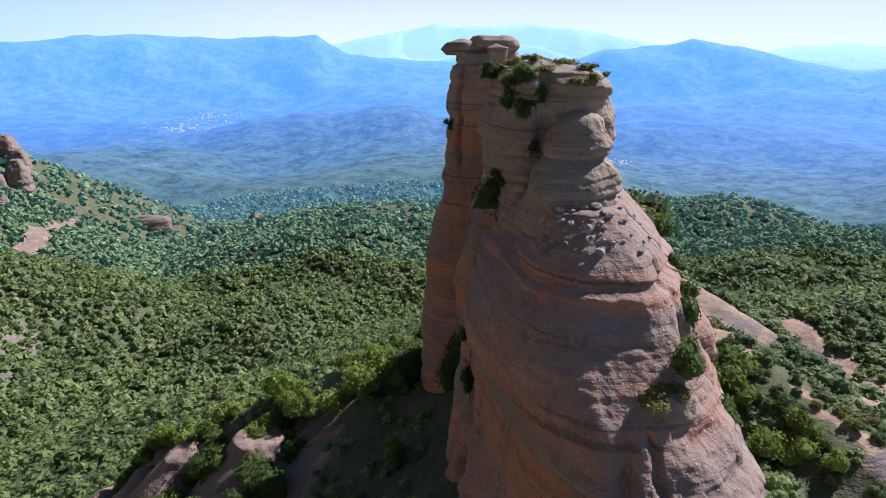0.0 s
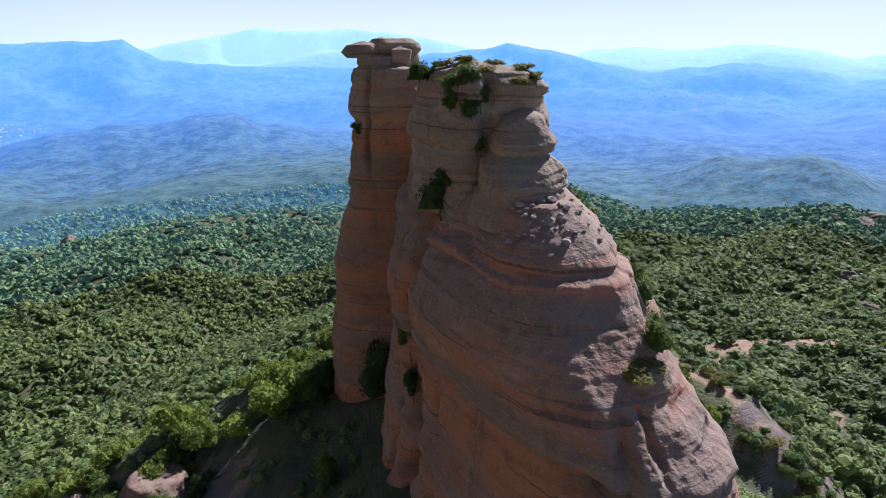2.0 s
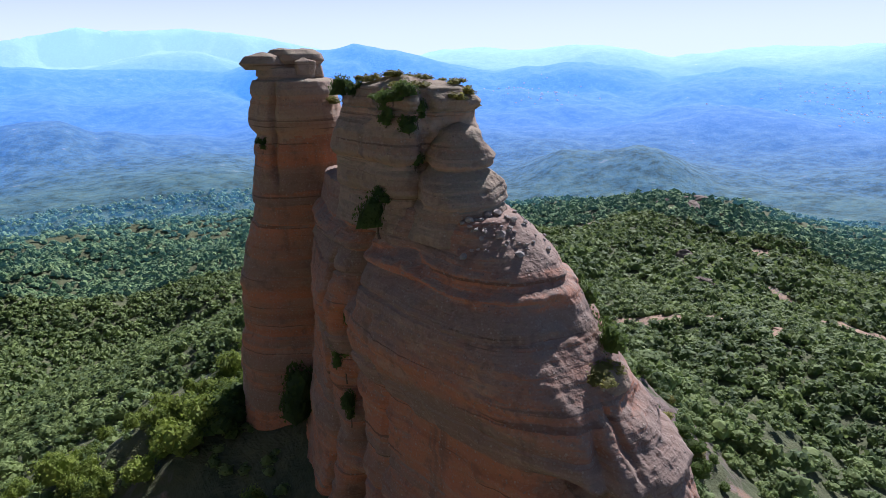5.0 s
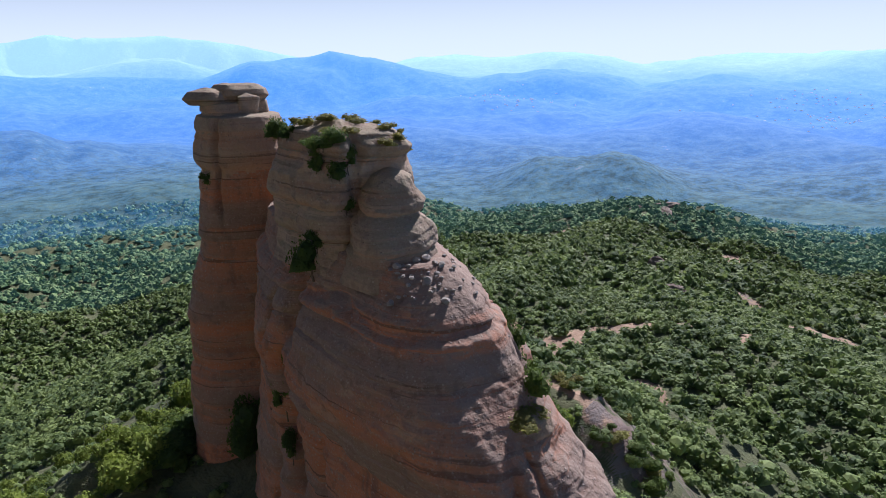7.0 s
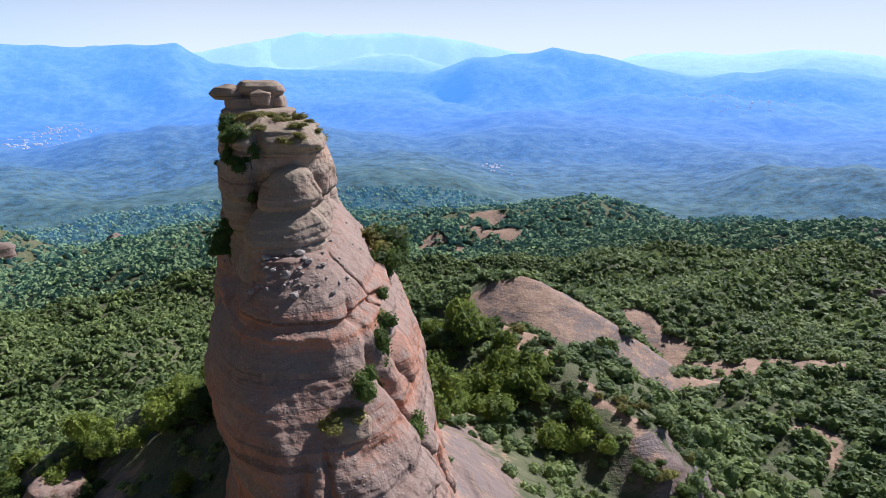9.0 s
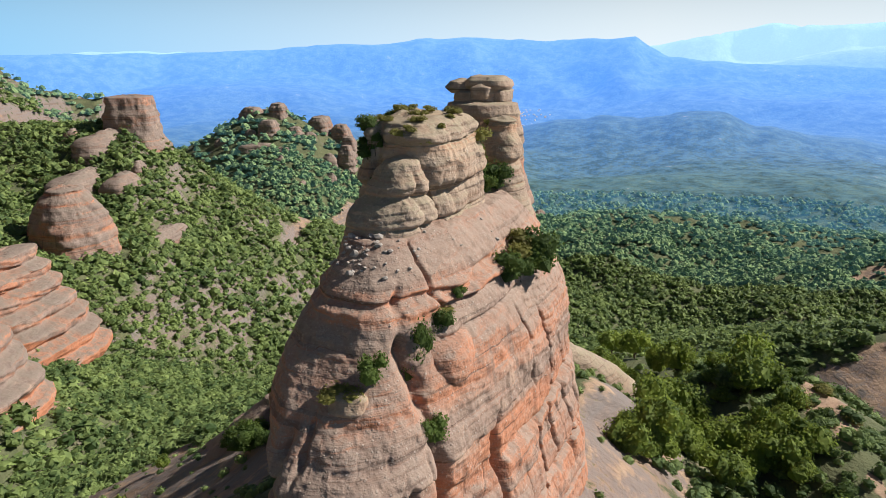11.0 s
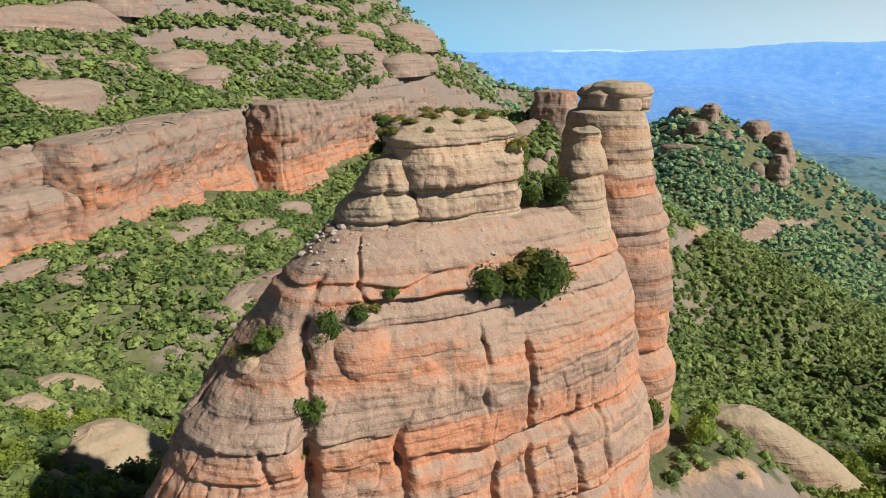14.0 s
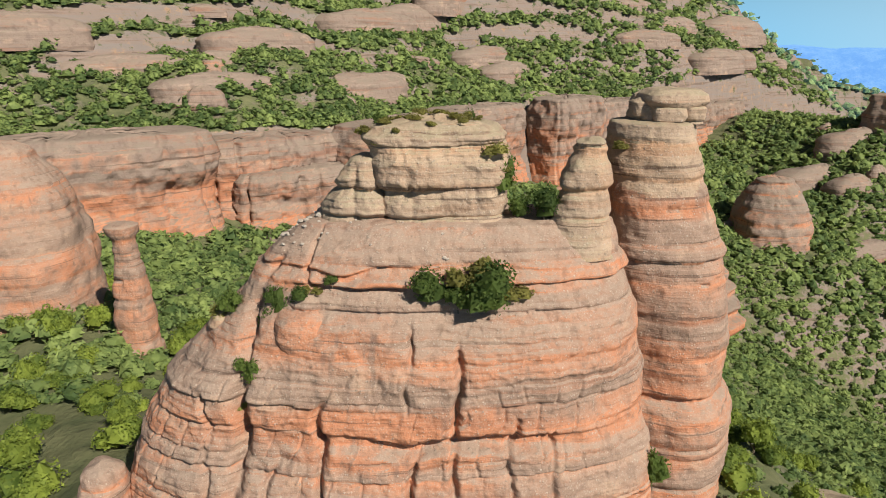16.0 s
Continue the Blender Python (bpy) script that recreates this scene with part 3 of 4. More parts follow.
tower = thing("rock_tower", "tall red conglomerate rock tower with bedding ledges, lit on one side", "rock")
part("body", rock("body", [(-17, 7.0, -14.2, 10.4, 24.5, 8, 1.4), (-7, 6.6, -13.5, 9.6, 23, 8, 1.5), (0, 6.2, -12.8, 8.9, 21.5, 8, 1.8), (5, 6.0, -12.2, 8.2, 20.4, 8, 2.0), (9, 5.8, -11.8, 7.5, 19.4, 8, 2.2),
     (13, 5.5, -10.9, 7.0, 18.4, 9, 1.4), (16, 4.7, -10.2, 7.4, 16.6, 6, 1.1), (19, 4.1, -8.8, 6.4, 14.8, 5.5, 0.9), (21, 3.8, -8.5, 5.4, 13.7, 7, 1.0),
     (22.8, 3.6, -7.6, 4.6, 12.6, 8, 0.8), (24.2, 2.9, -6.9, 3.7, 11.6, 8, 0.2)], [ROCK], 760, 440, seen=1.5, seed=3, beds=0.45, rough=0.6, blocks=0.26, cobble=1.0,
     cracks=[(11, -21.5, 0.5, 1.3, 3, 22), (12, -15.5, 0.3, 1.3, -6, 13), (12.5, -6, 0.25, 0.9, 4, 17), (-3, -10, 0.9, 2.6, -6, 25), (-3, -6.5, 0.4, 1.2, -6, 20), (7.4, -30, 0.3, 0.7, -6, 17),
             (12, -2.5, 0.25, 0.6, 2, 12), (6, -28, 0.5, 0.9, -6, 15.5), (11, -9.6, 0.16, 0.5, 13, 18), (11.5, 0.5, 0.2, 0.5, 3, 11), (12, -9, 0.2, 0.7, -2, 9), (10, -17, 0.16, 0.4, 19, 24),
             (12, -19.2, 0.22, 0.6, 0, 9), (11, -24, 0.25, 0.6, 2, 13), (-2, -14, 0.3, 0.5, 0, 18)],
     grooves=[(10.2, 0.55, 1.2, 13, -6, 9), (21.6, 0.3, 0.55, 10, -12, 12), (4.6, 0.4, 0.7, 13, -4, 10)], zones=[(21.3, 0.55, 0.5), (23.4, 0.9, 0.1), (19.3, 1.2, -0.22), (16.0, 0.9, 0.28), (14.0, 1.0, -0.2), (10.6, 1.5, 0.35), (7.6, 0.9, -0.1), (3.5, 2.4, 0.35)], dome=0.45), tower)
part("castle", rock("castle", [(22.6, 2.9, -8.8, 4.4, 5.4, 8, 0), (24.6, 2.8, -8.7, 3.8, 5.2, 8, 0), (27, 2.7, -8.7, 3.9, 5.1, 8, 0), (29.2, 2.6, -8.8, 3.5, 5.0, 8, 0),
     (30.4, 2.5, -9.1, 3.3, 5.3, 8, 0), (31.0, 2.4, -9.0, 2.9, 4.8, 8, 0)], [ROCK_TOP], 340, 150, n=3.4, seed=13, beds=0.5, rough=0.75, cobble=1.4,
     cracks=[(2, -13.9, 0.5, 0.9, 23, 31), (6.5, -10, 0.3, 0.4, 25, 30), (-1, -5, 0.6, 1.0, 23, 31)], red=-0.15, dome=0.45), tower, "pale weathered upper block of the tower")
part("castle_front", rock("castle_front", [(22.8, 3.9, -14.9, 3.1, 3.0, 8, 0), (24.6, 3.9, -14.7, 2.8, 2.9, 8, 0), (26.2, 4.0, -14.3, 2.5, 2.4, 8, 0), (27.2, 4.1, -14.0, 1.8, 1.8, 8, 0), (28.6, 4.2, -13.6, 1.2, 1.2, 8, 0)],
     [ROCK_TOP], 190, 90, n=2.7, seed=17, beds=0.5, rough=0.45, cobble=1.4, red=-0.1, dome=0.4, cracks=[(6.3, -14.5, 0.3, 0.5, 23, 28)]), tower)
part("pinnacle", rock("pinnacle", [(22, 3.4, 1.6, 2.9, 3.0, 0, 0), (26, 3.2, 2.0, 2.1, 2.0, 0, 0), (28, 3.2, 2.2, 1.6, 1.55, 0, 0), (29.2, 3.2, 2.3, 1.1, 1.1, 0, 0), (29.5, 3.2, 2.3, 1.3, 1.3, 0, 0),
     (29.9, 3.2, 2.3, 1.2, 1.2, 0, 0)], [ROCK_TOP], 120, 70, seed=19, beds=0.4, rough=0.6, cobble=1.0, dome=0.3), tower)
part("ledge", rock("ledge", [(13.6, 7.2, -23.8, 0.9, 1.2, 20, 0), (15.6, 7.5, -24.2, 1.3, 1.5, 20, 0), (16.8, 7.7, -24.3, 1.7, 1.5, 20, 0), (17.3, 7.7, -24.2, 1.5, 1.3, 20, 0)], [ROCK_TOP],
     110, 40, seed=23, beds=0.35, rough=0.8, cobble=1.0, dome=0.4), tower, "yellowish overhanging ledge")
part("buttress", rock("buttress", [(12.6, 9.6, -17.4, 1.4, 1.7, 8, 0), (14.5, 9.7, -17.4, 2.1, 2.1, 8, 0), (17, 9.3, -17.4, 2.2, 2.1, 8, 0), (18.6, 8.7, -17.2, 1.9, 1.8, 8, 0), (19.5, 8.2, -17.1, 1.4, 1.4, 8, 0)], [ROCK], 130, 70,
     seed=27, beds=0.35, rough=0.8, dome=0.5), tower)

pillar = thing("rock_pillar", "slender red rock pillar with bulging beds beside the tower", "rock")
part("shaft", rock("shaft", [(-24, -2.2, 10.4, 7.6, 6.8, -12, 0), (-7, -2.2, 10.4, 6.6, 5.8, -12, 0), (0, -2.3, 10.4, 5.9, 5.2, -12, 0), (4, -2.3, 10.5, 5.8, 5.5, -20, 0), (8, -2.1, 10.3, 5.7, 5.5, -20, 0), (9.4, -2.3, 10.0, 5.1, 4.9, -22, 0),
     (12, -2.3, 9.9, 5.1, 5.1, -22, 0), (16, -1.9, 9.7, 5.0, 5.0, -16, -0.4), (20, -1.5, 9.2, 4.6, 4.6, -6, -0.9), (24, -1.8, 8.7, 4.0, 4.2, 3, -1.0), (28, -2.1, 7.7, 3.6, 3.6, -8, 1.5), (30.2, -2.0, 7.4, 3.4, 3.2, -8, 2.0),
     (30.9, -2.0, 7.4, 3.1, 3.0, -8, 2.0)], [ROCK, ROCK_TOP], 240, 290, seed=31,
     beds=0.36, rough=0.4, cracks=[(-5, 4, 0.4, 0.7, 22, 31)], grooves=[(9.4, 0.35, 0.6, 3, 12, 9)], zones=[(25.0, 1.0, 0.4), (21.5, 1.2, -0.2), (19.4, 0.7, 0.35), (16.5, 1.5, -0.15), (13.4, 0.7, 0.3), (9.6, 1.0, 0.4)], dome=0.3), pillar)
me = pillar.children[0].data
zs = np.empty(len(me.vertices) * 3, np.float32)
me.vertices.foreach_get("co", zs)
zs = zs.reshape(-1, 3)
quads = np.arange(len(me.loops))
me.loops.foreach_get("vertex_index", quads)
mid = zs[quads.reshape(-1, 4)].mean(1)
me.polygons.foreach_set("material_index", (mid[:, 2] + 0.8 * fbm(mid / 2, 3, 2) > 26.4).astype(np.int32))
cap = thing("cap_stone", "flat grey boulders balanced on top of the rock pillar", "boulder")
for row in ([(30.9, -2.6, 7.8, 2.2, 2.1, 20, 0), (31.9, -2.7, 7.9, 2.0, 2.0, 20, 0)], [(32.0, -1.6, 8.7, 1.9, 2.1, 15, 0), (32.5, -1.6, 8.7, 2.3, 2.5, 15, 0), (33.0, -1.6, 8.7, 2.2, 2.4, 15, 0), (33.3, -1.7, 8.7, 1.8, 2.0, 15, 0)],
            [(31.8, -4.1, 7.9, 1.2, 1.6, 40, 0), (32.3, -4.2, 7.9, 1.6, 1.9, 40, 0), (32.8, -4.1, 7.9, 1.3, 1.6, 40, 0)], [(31.4, -1.3, 6.4, 0.8, 0.8, 10, 0), (32.4, -1.3, 6.3, 1.0, 0.9, 10, 0)],
            [(31.0, -0.2, 8.2, 0.8, 1.2, 0, 0), (32.0, -0.3, 8.2, 0.8, 1.1, 0, 0)], [(30.9, -1.0, 10.2, 0.8, 0.8, 0, 0), (32.0, -1.0, 10.2, 0.9, 0.8, 0, 0)]):
    part("boulder", rock("boulder", row, [ROCK_TOP], 100, 30, n=3.2, seed=int(abs(row[0][1] * 10)) + 40, beds=0.14, rough=0.34, cobble=0.7, red=-0.3, dome=0.22), cap)

# ---- cliffs, slabs and boulders ----
def crag(name, label, levels, across=120, high=56, category="rock", mats=None, group="", **kw):
    ob = new(name, rock(name, levels, mats or [ROCK_FAR], across, high, **kw))
    return tagged(ob, label, category, group)


rng = np.random.default_rng(11)
walk_along, foot_along = np.array(CLIFF), np.array(CLIFF_FOOT)
leg = np.concatenate([[0], np.cumsum(np.hypot(*np.diff(walk_along[:, :2], axis=0).T))])


def cliff(s, half, out, top, deep=15.0, undercut=2.5):
    """One block of the cliff band: how far along the band its middle lies, half its length, how far it stands out, and its top."""
    x, y = (np.interp(s, leg, walk_along[:, k]) for k in range(2))
    x2, y2 = (np.interp(s + 5, leg, walk_along[:, k]) for k in range(2))
    low = float(np.interp(s, leg, foot_along[:, 2]))
    turn = math.degrees(math.atan2(y2 - y, x2 - x)) - 90
    if math.cos(radians(turn)) < 0:
        turn += 180
    turn = (turn + 180) % 360 - 180
    nx, ny = math.cos(radians(turn)), math.sin(radians(turn))
    x, y = x + nx * (out - 10), y + ny * (out - 10)
    tall = top - low
    u = np.linspace(-0.85, 0.85, 4 + int(half / 12)) * half + rng.uniform(-3, 3, 4 + int(half / 12))
    return crag("cliff", "orange and grey banded conglomerate cliff on the mountainside",
                [(low - 26, x + nx * 3, y + ny * 3, deep + 7, half + 3, turn, 0), (low - 3, x, y, deep + 2, half + 1, turn, 0), (low + 0.22 * tall, x, y, deep - undercut, half - 1, turn, 0), (low + 0.45 * tall, x, y, deep - undercut * 0.6, half - 1, turn, 0),
                 (low + 0.6 * tall, x, y, deep, half, turn, 0), (low + 0.85 * tall, x, y, deep - 0.5, half - 1, turn, 0), (top, x, y, deep - 3, half - 3, turn, 0)],
                across=210, high=74, group="cliff band", n=4.6, fade=0.9, cobble=1.3, seed=int(s) + 3, beds=0.5, rough=2.0, bed_scale=1.9, dome=1.2, red=0.02, category="cliff",
                cracks=[(x + nx * deep - ny * v, y + ny * deep + nx * v, rng.uniform(0.8, 1.5), rng.uniform(1.8, 4.2), low - 5, top + 3) for v in u])


for row in ((22, 36, 4, 11), (97, 42, 2, 7, 17), (163, 30, -5, 1), (174, 30, 6, -11, 12, 1), (235, 43, 3, 4), (308, 40, -10, 3), (377, 26, 7, 5, 16), (436, 40, -4, -1), (512, 46, 0, -3), (594, 40, -5, -11)):
    cliff(*row)
crag("rock_dome", "red bedded rock mass among the trees", [(-34, -54, -94, 14, 15, 0, 0), (-8, -54, -94, 12, 13.5, 0, 0), (6, -54.5, -94.5, 11, 12, 0, 0), (13, -55, -95, 9, 10, 0, 0), (18, -55, -95, 5.5, 6, 0, 0)], across=160, high=70,
     mats=[ROCK], seed=71, beds=0.5, rough=1.3, dome=3, bed_scale=1.6)
crag("rock_needle", "thin red rock needle with a flat cap", [(-26, -41, -64, 4.2, 4.2), (-8, -41, -64, 3.0, 3.2), (0, -41, -64, 2.3, 2.5), (4, -41, -64, 2.0, 2.1), (8, -41, -64, 1.6, 1.7), (8.8, -41, -64, 2.7, 2.5), (9.8, -41, -64, 2.5, 2.3)], across=110,
     high=90, mats=[ROCK], seed=73, beds=0.45, rough=0.5, dome=0.5)


def ledges(foot, top, low, high, turn, steps):
    """Outlines of a slab that climbs in overhanging ledges from (x, y, half sizes) low to high."""
    rows = []
    for k in range(steps):
        f, z = k / (steps - 1), foot + (top - foot) * k / steps
        x, y, a, b = (p + (q - p) * f for p, q in zip(low, high))
        tall = (top - foot) / steps
        rows += [(z, x, y, a - 1.6, b - 1.2, turn, 0), (z + 0.3 * tall, x, y, a, b, turn, 0), (z + 0.8 * tall, x, y, a + 0.3, b, turn, 0)]
    return rows


crag("rock_slab", "broad grey-red tilted rock slab above the ravine", ledges(-96, -47, (-172, 8, 27, 47), (-203, 12, 11, 34), 24, 8), across=240, high=120, seed=75, red=-0.05, beds=0.6, rough=1.5, bed_scale=1.8, dome=1.2, n=3.0, tilt=(0.25, 0.35))
crag("rock_slab", "pink bare rock slab sloping into the ravine", ledges(-92, -46, (-248, 70, 21, 34), (-272, 70, 8, 22), 24, 7), across=190, high=100, seed=77, red=0.0, beds=0.6, rough=1.4, bed_scale=1.8, dome=1.0, n=2.8, tilt=(0.2, 0.3))
crag("rock_slab", "pale rock slab on the wooded slope below the cliffs", [(-72, -198, -50, 14, 30, 30, 0), (-56, -204, -50, 12, 28, 30, 0), (-46, -210, -50, 8, 22, 30, 0)], across=130, high=50, seed=78, red=-0.2, beds=0.4, rough=1.6, bed_scale=1.6, dome=1.5, n=2.8, tilt=(0.2, 0.3))
for x, y, z, a, b, turn, seed in ((-47, -44, -17.5, 6.5, 9, 30, 101), (-66, -58, -20.5, 6, 8, 50, 103), (-30, -50, -12, 5, 7, 20, 105), (-96, -62, -32, 9, 14, 40, 107)):
    crag("rock_slab", "smooth pale pink rock slab between ridge trees", [(z - 22, x + 5, y + 5, a + 4, b + 3, turn, 0), (z - 8, x + 2, y + 2, a + 1, b + 1, turn, 0), (z - 2, x, y, a * 0.8, b * 0.8, turn, 0), (z, x - 1, y - 1, a * 0.5, b * 0.55, turn, 0)], mats=[ROCK_TOP],
         across=100, high=40, seed=seed, red=-0.2, beds=0.16, rough=1.0, dome=0.8, n=2.5, category="rock")
crag("rock_dome", "rounded grey-red rock on the wooded slope", [(-118, -343, 142, 30, 30), (-80, -343, 142, 23, 23), (-58, -344, 142, 19, 20), (-46, -345, 142, 14, 15), (-39, -346, 142, 8, 9)], across=150, high=70, seed=79, beds=0.5, rough=1.8, bed_scale=2.2, dome=2.5, red=-0.2)
crag("rock_dome", "rounded red rock dome on the mountainside", [(4, -246, -146, 13, 13), (14, -247, -146, 11.5, 11.5), (24, -248, -147, 9, 9), (29, -249, -147, 5, 5)], across=150, high=70, seed=81, beds=0.35, rough=1.0, bed_scale=2.2, dome=2)
crag("rock_dome", "bare purple-grey rock dome on the wooded shoulder", [(-122, 76, 178, 46, 32, -14, 0), (-100, 73, 187, 41, 29, -14, 0), (-84, 69, 196, 37, 24, -14, 0), (-73, 65, 204, 32, 18, -14, 0), (-66, 61, 210, 25, 12, -14, 0)], across=190, high=90, seed=83, beds=1.1, rough=1.2,
     bed_scale=1.7, dome=1.5, red=-0.35, tilt=(-0.3, 0.3), cobble=1.4)
crag("mesa", "red banded rock mesa on the wooded ridge", [(-90, -449, 254, 26, 28, 40, 0), (-36, -449, 254, 25, 27, 40, 0), (-26, -449, 254, 19, 20, 40, 0), (-11, -449, 254, 18, 19, 40, 0), (-8, -449, 254, 16.5, 17.5, 40, 0), (2, -450, 255, 15, 16, 40, 0)], across=150, high=70, seed=85, beds=0.6, rough=1.5,
     bed_scale=2.0, dome=1.2, n=3.2, red=-0.2)
crag("boulder", "pale smooth sloping rock slab beside the ridge trees", [(-26, 6, 41, 5.5, 11, -30, 0), (-14, 3.5, 36, 4.6, 9, -30, 0), (-7, 0.6, 30.5, 3.6, 6.4, -30, 0), (-2.6, -1.4, 26.5, 2.2, 3.6, -30, 0)], mats=[ROCK_TOP], seed=87, beds=0.1, rough=0.6, dome=0.8, red=-0.3, category="boulder")
for x, y, z, a, tall, seed in ((-690, 585, -40, 17, 62, 111), (-655, 600, -34, 14, 66, 112), (-632, 560, -52, 13, 55, 113), (-610, 585, -62, 11, 44, 114), (-720, 640, -48, 15, 50, 115), (-590, 545, -82, 12, 36, 116), (-640, 522, -86, 16, 40, 117), (-618, 640, -54, 15, 46, 118), (-592, 655, -64, 13, 42, 119), (-566, 640, -78, 11, 36, 120), (-640, 668, -56, 14, 42, 121), (-545, 610, -84, 10, 36, 122)):
    crag("rock_tower", "far grey-red conglomerate rock tower on the hilltop", [(z - tall - 30, x, y, a * 1.5, a * 1.6, 20, 0), (z - tall * 0.6, x, y, a * 1.15, a * 1.25, 20, 0), (z - tall * 0.3, x, y, a, a * 1.1, 20, 0), (z - 4, x, y, a * 0.8, a * 0.85, 20, 0), (z, x, y, a * 0.55, a * 0.6, 20, 0)],
         across=110, high=60, seed=seed, red=-0.35, beds=0.9, rough=1.6, bed_scale=2.4, dome=1.5, n=3.6, group="towers of the far hill")
crag("boulder", "rounded red boulder at the foot of the tower", [(-1, 12.6, -33.4, 2.3, 2.1), (3.5, 12.6, -33.2, 2.2, 2.0), (6.0, 12.4, -33, 1.6, 1.5)], mats=[ROCK], seed=89, beds=0.3, rough=0.5, dome=0.9, category="boulder")
for k, (x, y, z, wide) in enumerate(((-52, 20, -22, 4.8), (-45, 18, -16.5, 4.6), (-36, 14, -9.5, 5.4), (-27, 12.5, -6.0, 5.4), (-17, 14.5, -4.0, 5.0), (-9, 10, -6.0, 4.0))):
    crag("rock_rib", "dark purple-grey rock rib below the ridge trees",
         [(z - 48, x - 9, y - 25, wide + 3, 13, 24, 0), (z - 24, x - 5, y - 15.5, wide + 1.5, 9.5, 24, 0), (z - 9, x - 2, y - 8, wide, 6, 24, 0), (z - 5, x, y - 4.5, wide * 0.75, 4, 24, 0), (z - 3, x + 0.5, y - 3, wide * 0.45, 2.4, 24, 0)],
         mats=[ROCK], across=100, high=60, group="ribs of the flank", seed=91 + k, beds=0.2, rough=1.1, dome=0.8, red=-0.4)

# low outcrops scattered over the mountainsides
OUTCROPS = []
for k, (a, b, h) in enumerate(((20, 8, 3.0), (14, 8, 4.5), (26, 9, 2.4), (9, 6, 6))):
    OUTCROPS.append(rock("outcrop", [(-9, 0, 0, a, b * 1.25), (-1.5, 0, -0.5, a * 0.96, b), (h * 0.45, 0, -1.2, a * 0.84, b * 0.8), (h * 0.8, 0, -2, a * 0.64, b * 0.55), (h, 0, -2.6, a * 0.42, b * 0.3)], [ROCK_FAR], 64, 20, n=2.7, seed=200 + k, beds=0.6, rough=1.2,
                         bed_scale=1.3, dome=1.0, red=-0.4))
ROCK_SPOTS = []


def outcrop(x, y, s, turn, shape):
    ob = tagged(new("outcrop", OUTCROPS[shape]), "bare grey-pink rock outcrop among the scrub", "rock", "outcrops")
    ob.matrix_world = pose(x, y, float(land(x, y)) - 1.0, 0, 0, turn) @ Matrix.Scale(s, 4)
    ROCK_SPOTS.append((x, y, 11 * s))


tries = 0
while len(ROCK_SPOTS) < 50 and tries < 6000:
    tries += 1
    az, r = radians(rng.uniform(52, 132)), rng.uniform(190, 850) 
    x, y = 20 - math.sin(az) * r, -15 + math.cos(az) * r
    if vnoise(np.array([x / 60, y / 60, 0.3]), 5) < -0.05 or land(x, y) < -75:
        continue
    outcrop(x, y, rng.uniform(0.5, 1.1) * (0.65 + r / 1000), 30 + rng.uniform(-25, 25) + 90, int(rng.integers(4)) if rng.uniform() < 0.7 else 0)
for x, y, s in ((-650, 545, 0.9), (-620, 530, 1.0), (-600, 600, 1.1), (-560, 590, 1.2), (-745, 660, 1.2), (-680, 520, 1.0), (-820, 740, 1.5), (-560, 640, 1.0), (-575, 520, 1.1), (-530, 560, 1.0), (-520, 500, 0.9), (-470, 700, 1.6), (-400, 900, 1.5), (452, 470, 1.2), (470, 492, 1.0), (430, 485, 0.9), (262, 240, 0.8), (300, 300, 0.8)):
    outcrop(x, y, s, rng.uniform(0, 180), int(rng.integers(4)))


# broad slabs below and above the cliff band
for x, y, s, turn, shape in ((-231, -38, 0.9, 150, 2), (-218, 6, 0.9, 152, 2), (-198, -63, 0.9, 142, 2), (-188, -86, 0.9, 138, 0), (-190, -20, 0.9, 155, 2), (-255, -12, 1.2, 150, 0), (-339, 60, 1.6, 142, 2), (-400, 95, 1.8, 145, 2),
                             (-446, -88, 1.8, 150, 2), (-401, -109, 1.7, 145, 2), (-470, -66, 1.6, 152, 0), (-498, -107, 2.0, 150, 2), (-432, -18, 1.4, 155, 2), (-420, 196, 1.5, 120, 2), (-446, 228, 1.6, 118, 0), (-395, 205, 1.3, 122, 1), (-372, 172, 1.2, 120, 2), (-455, 250, 1.3, 120, 1), (-350, 200, 1.1, 118, 2), (-306, -96, 1.5, 148, 2), (-330, -84, 1.2, 150, 0), (-440, -34, 1.5, 150, 2), (-576, 160, 1.7, 140, 2), (-600, 130, 1.5, 140, 0), (-629, 86, 1.8, 145, 2), (-660, 60, 1.7, 145, 2), (-398, 2, 1.1, 150, 2), (-239, -140, 1.2, 140, 2), (-262, -150, 1.2, 140, 1), (-290, -140, 1.3, 145, 2), (-222, -224, 1.3, 130, 2), (-243, -182, 1.3, 128, 2), (-700, 200, 2.5, 140, 2)):
    outcrop(x, y, s, turn, shape)


# ---- trees and scrub ----
def icosahedron():
    g = (1 + 5**0.5) / 2
    v = np.array([(-1, g, 0), (1, g, 0), (-1, -g, 0), (1, -g, 0), (0, -1, g), (0, 1, g), (0, -1, -g), (0, 1, -g), (g, 0, -1), (g, 0, 1), (-g, 0, -1), (-g, 0, 1)], float)
    d = np.linalg.norm(v[:, None] - v[None], axis=-1)
    faces = [(i, j, k) for i in range(12) for j in range(i + 1, 12) for k in range(j + 1, 12) if max(d[i, j], d[j, k], d[i, k]) < 2.1]
    v /= np.linalg.norm(v[0])
    faces = [f if np.dot(np.cross(v[f[1]] - v[f[0]], v[f[2]] - v[f[0]]), v[f[0]]) > 0 else (f[0], f[2], f[1]) for f in faces]
    return v, np.array(faces)


ICO_V, ICO_F = icosahedron()
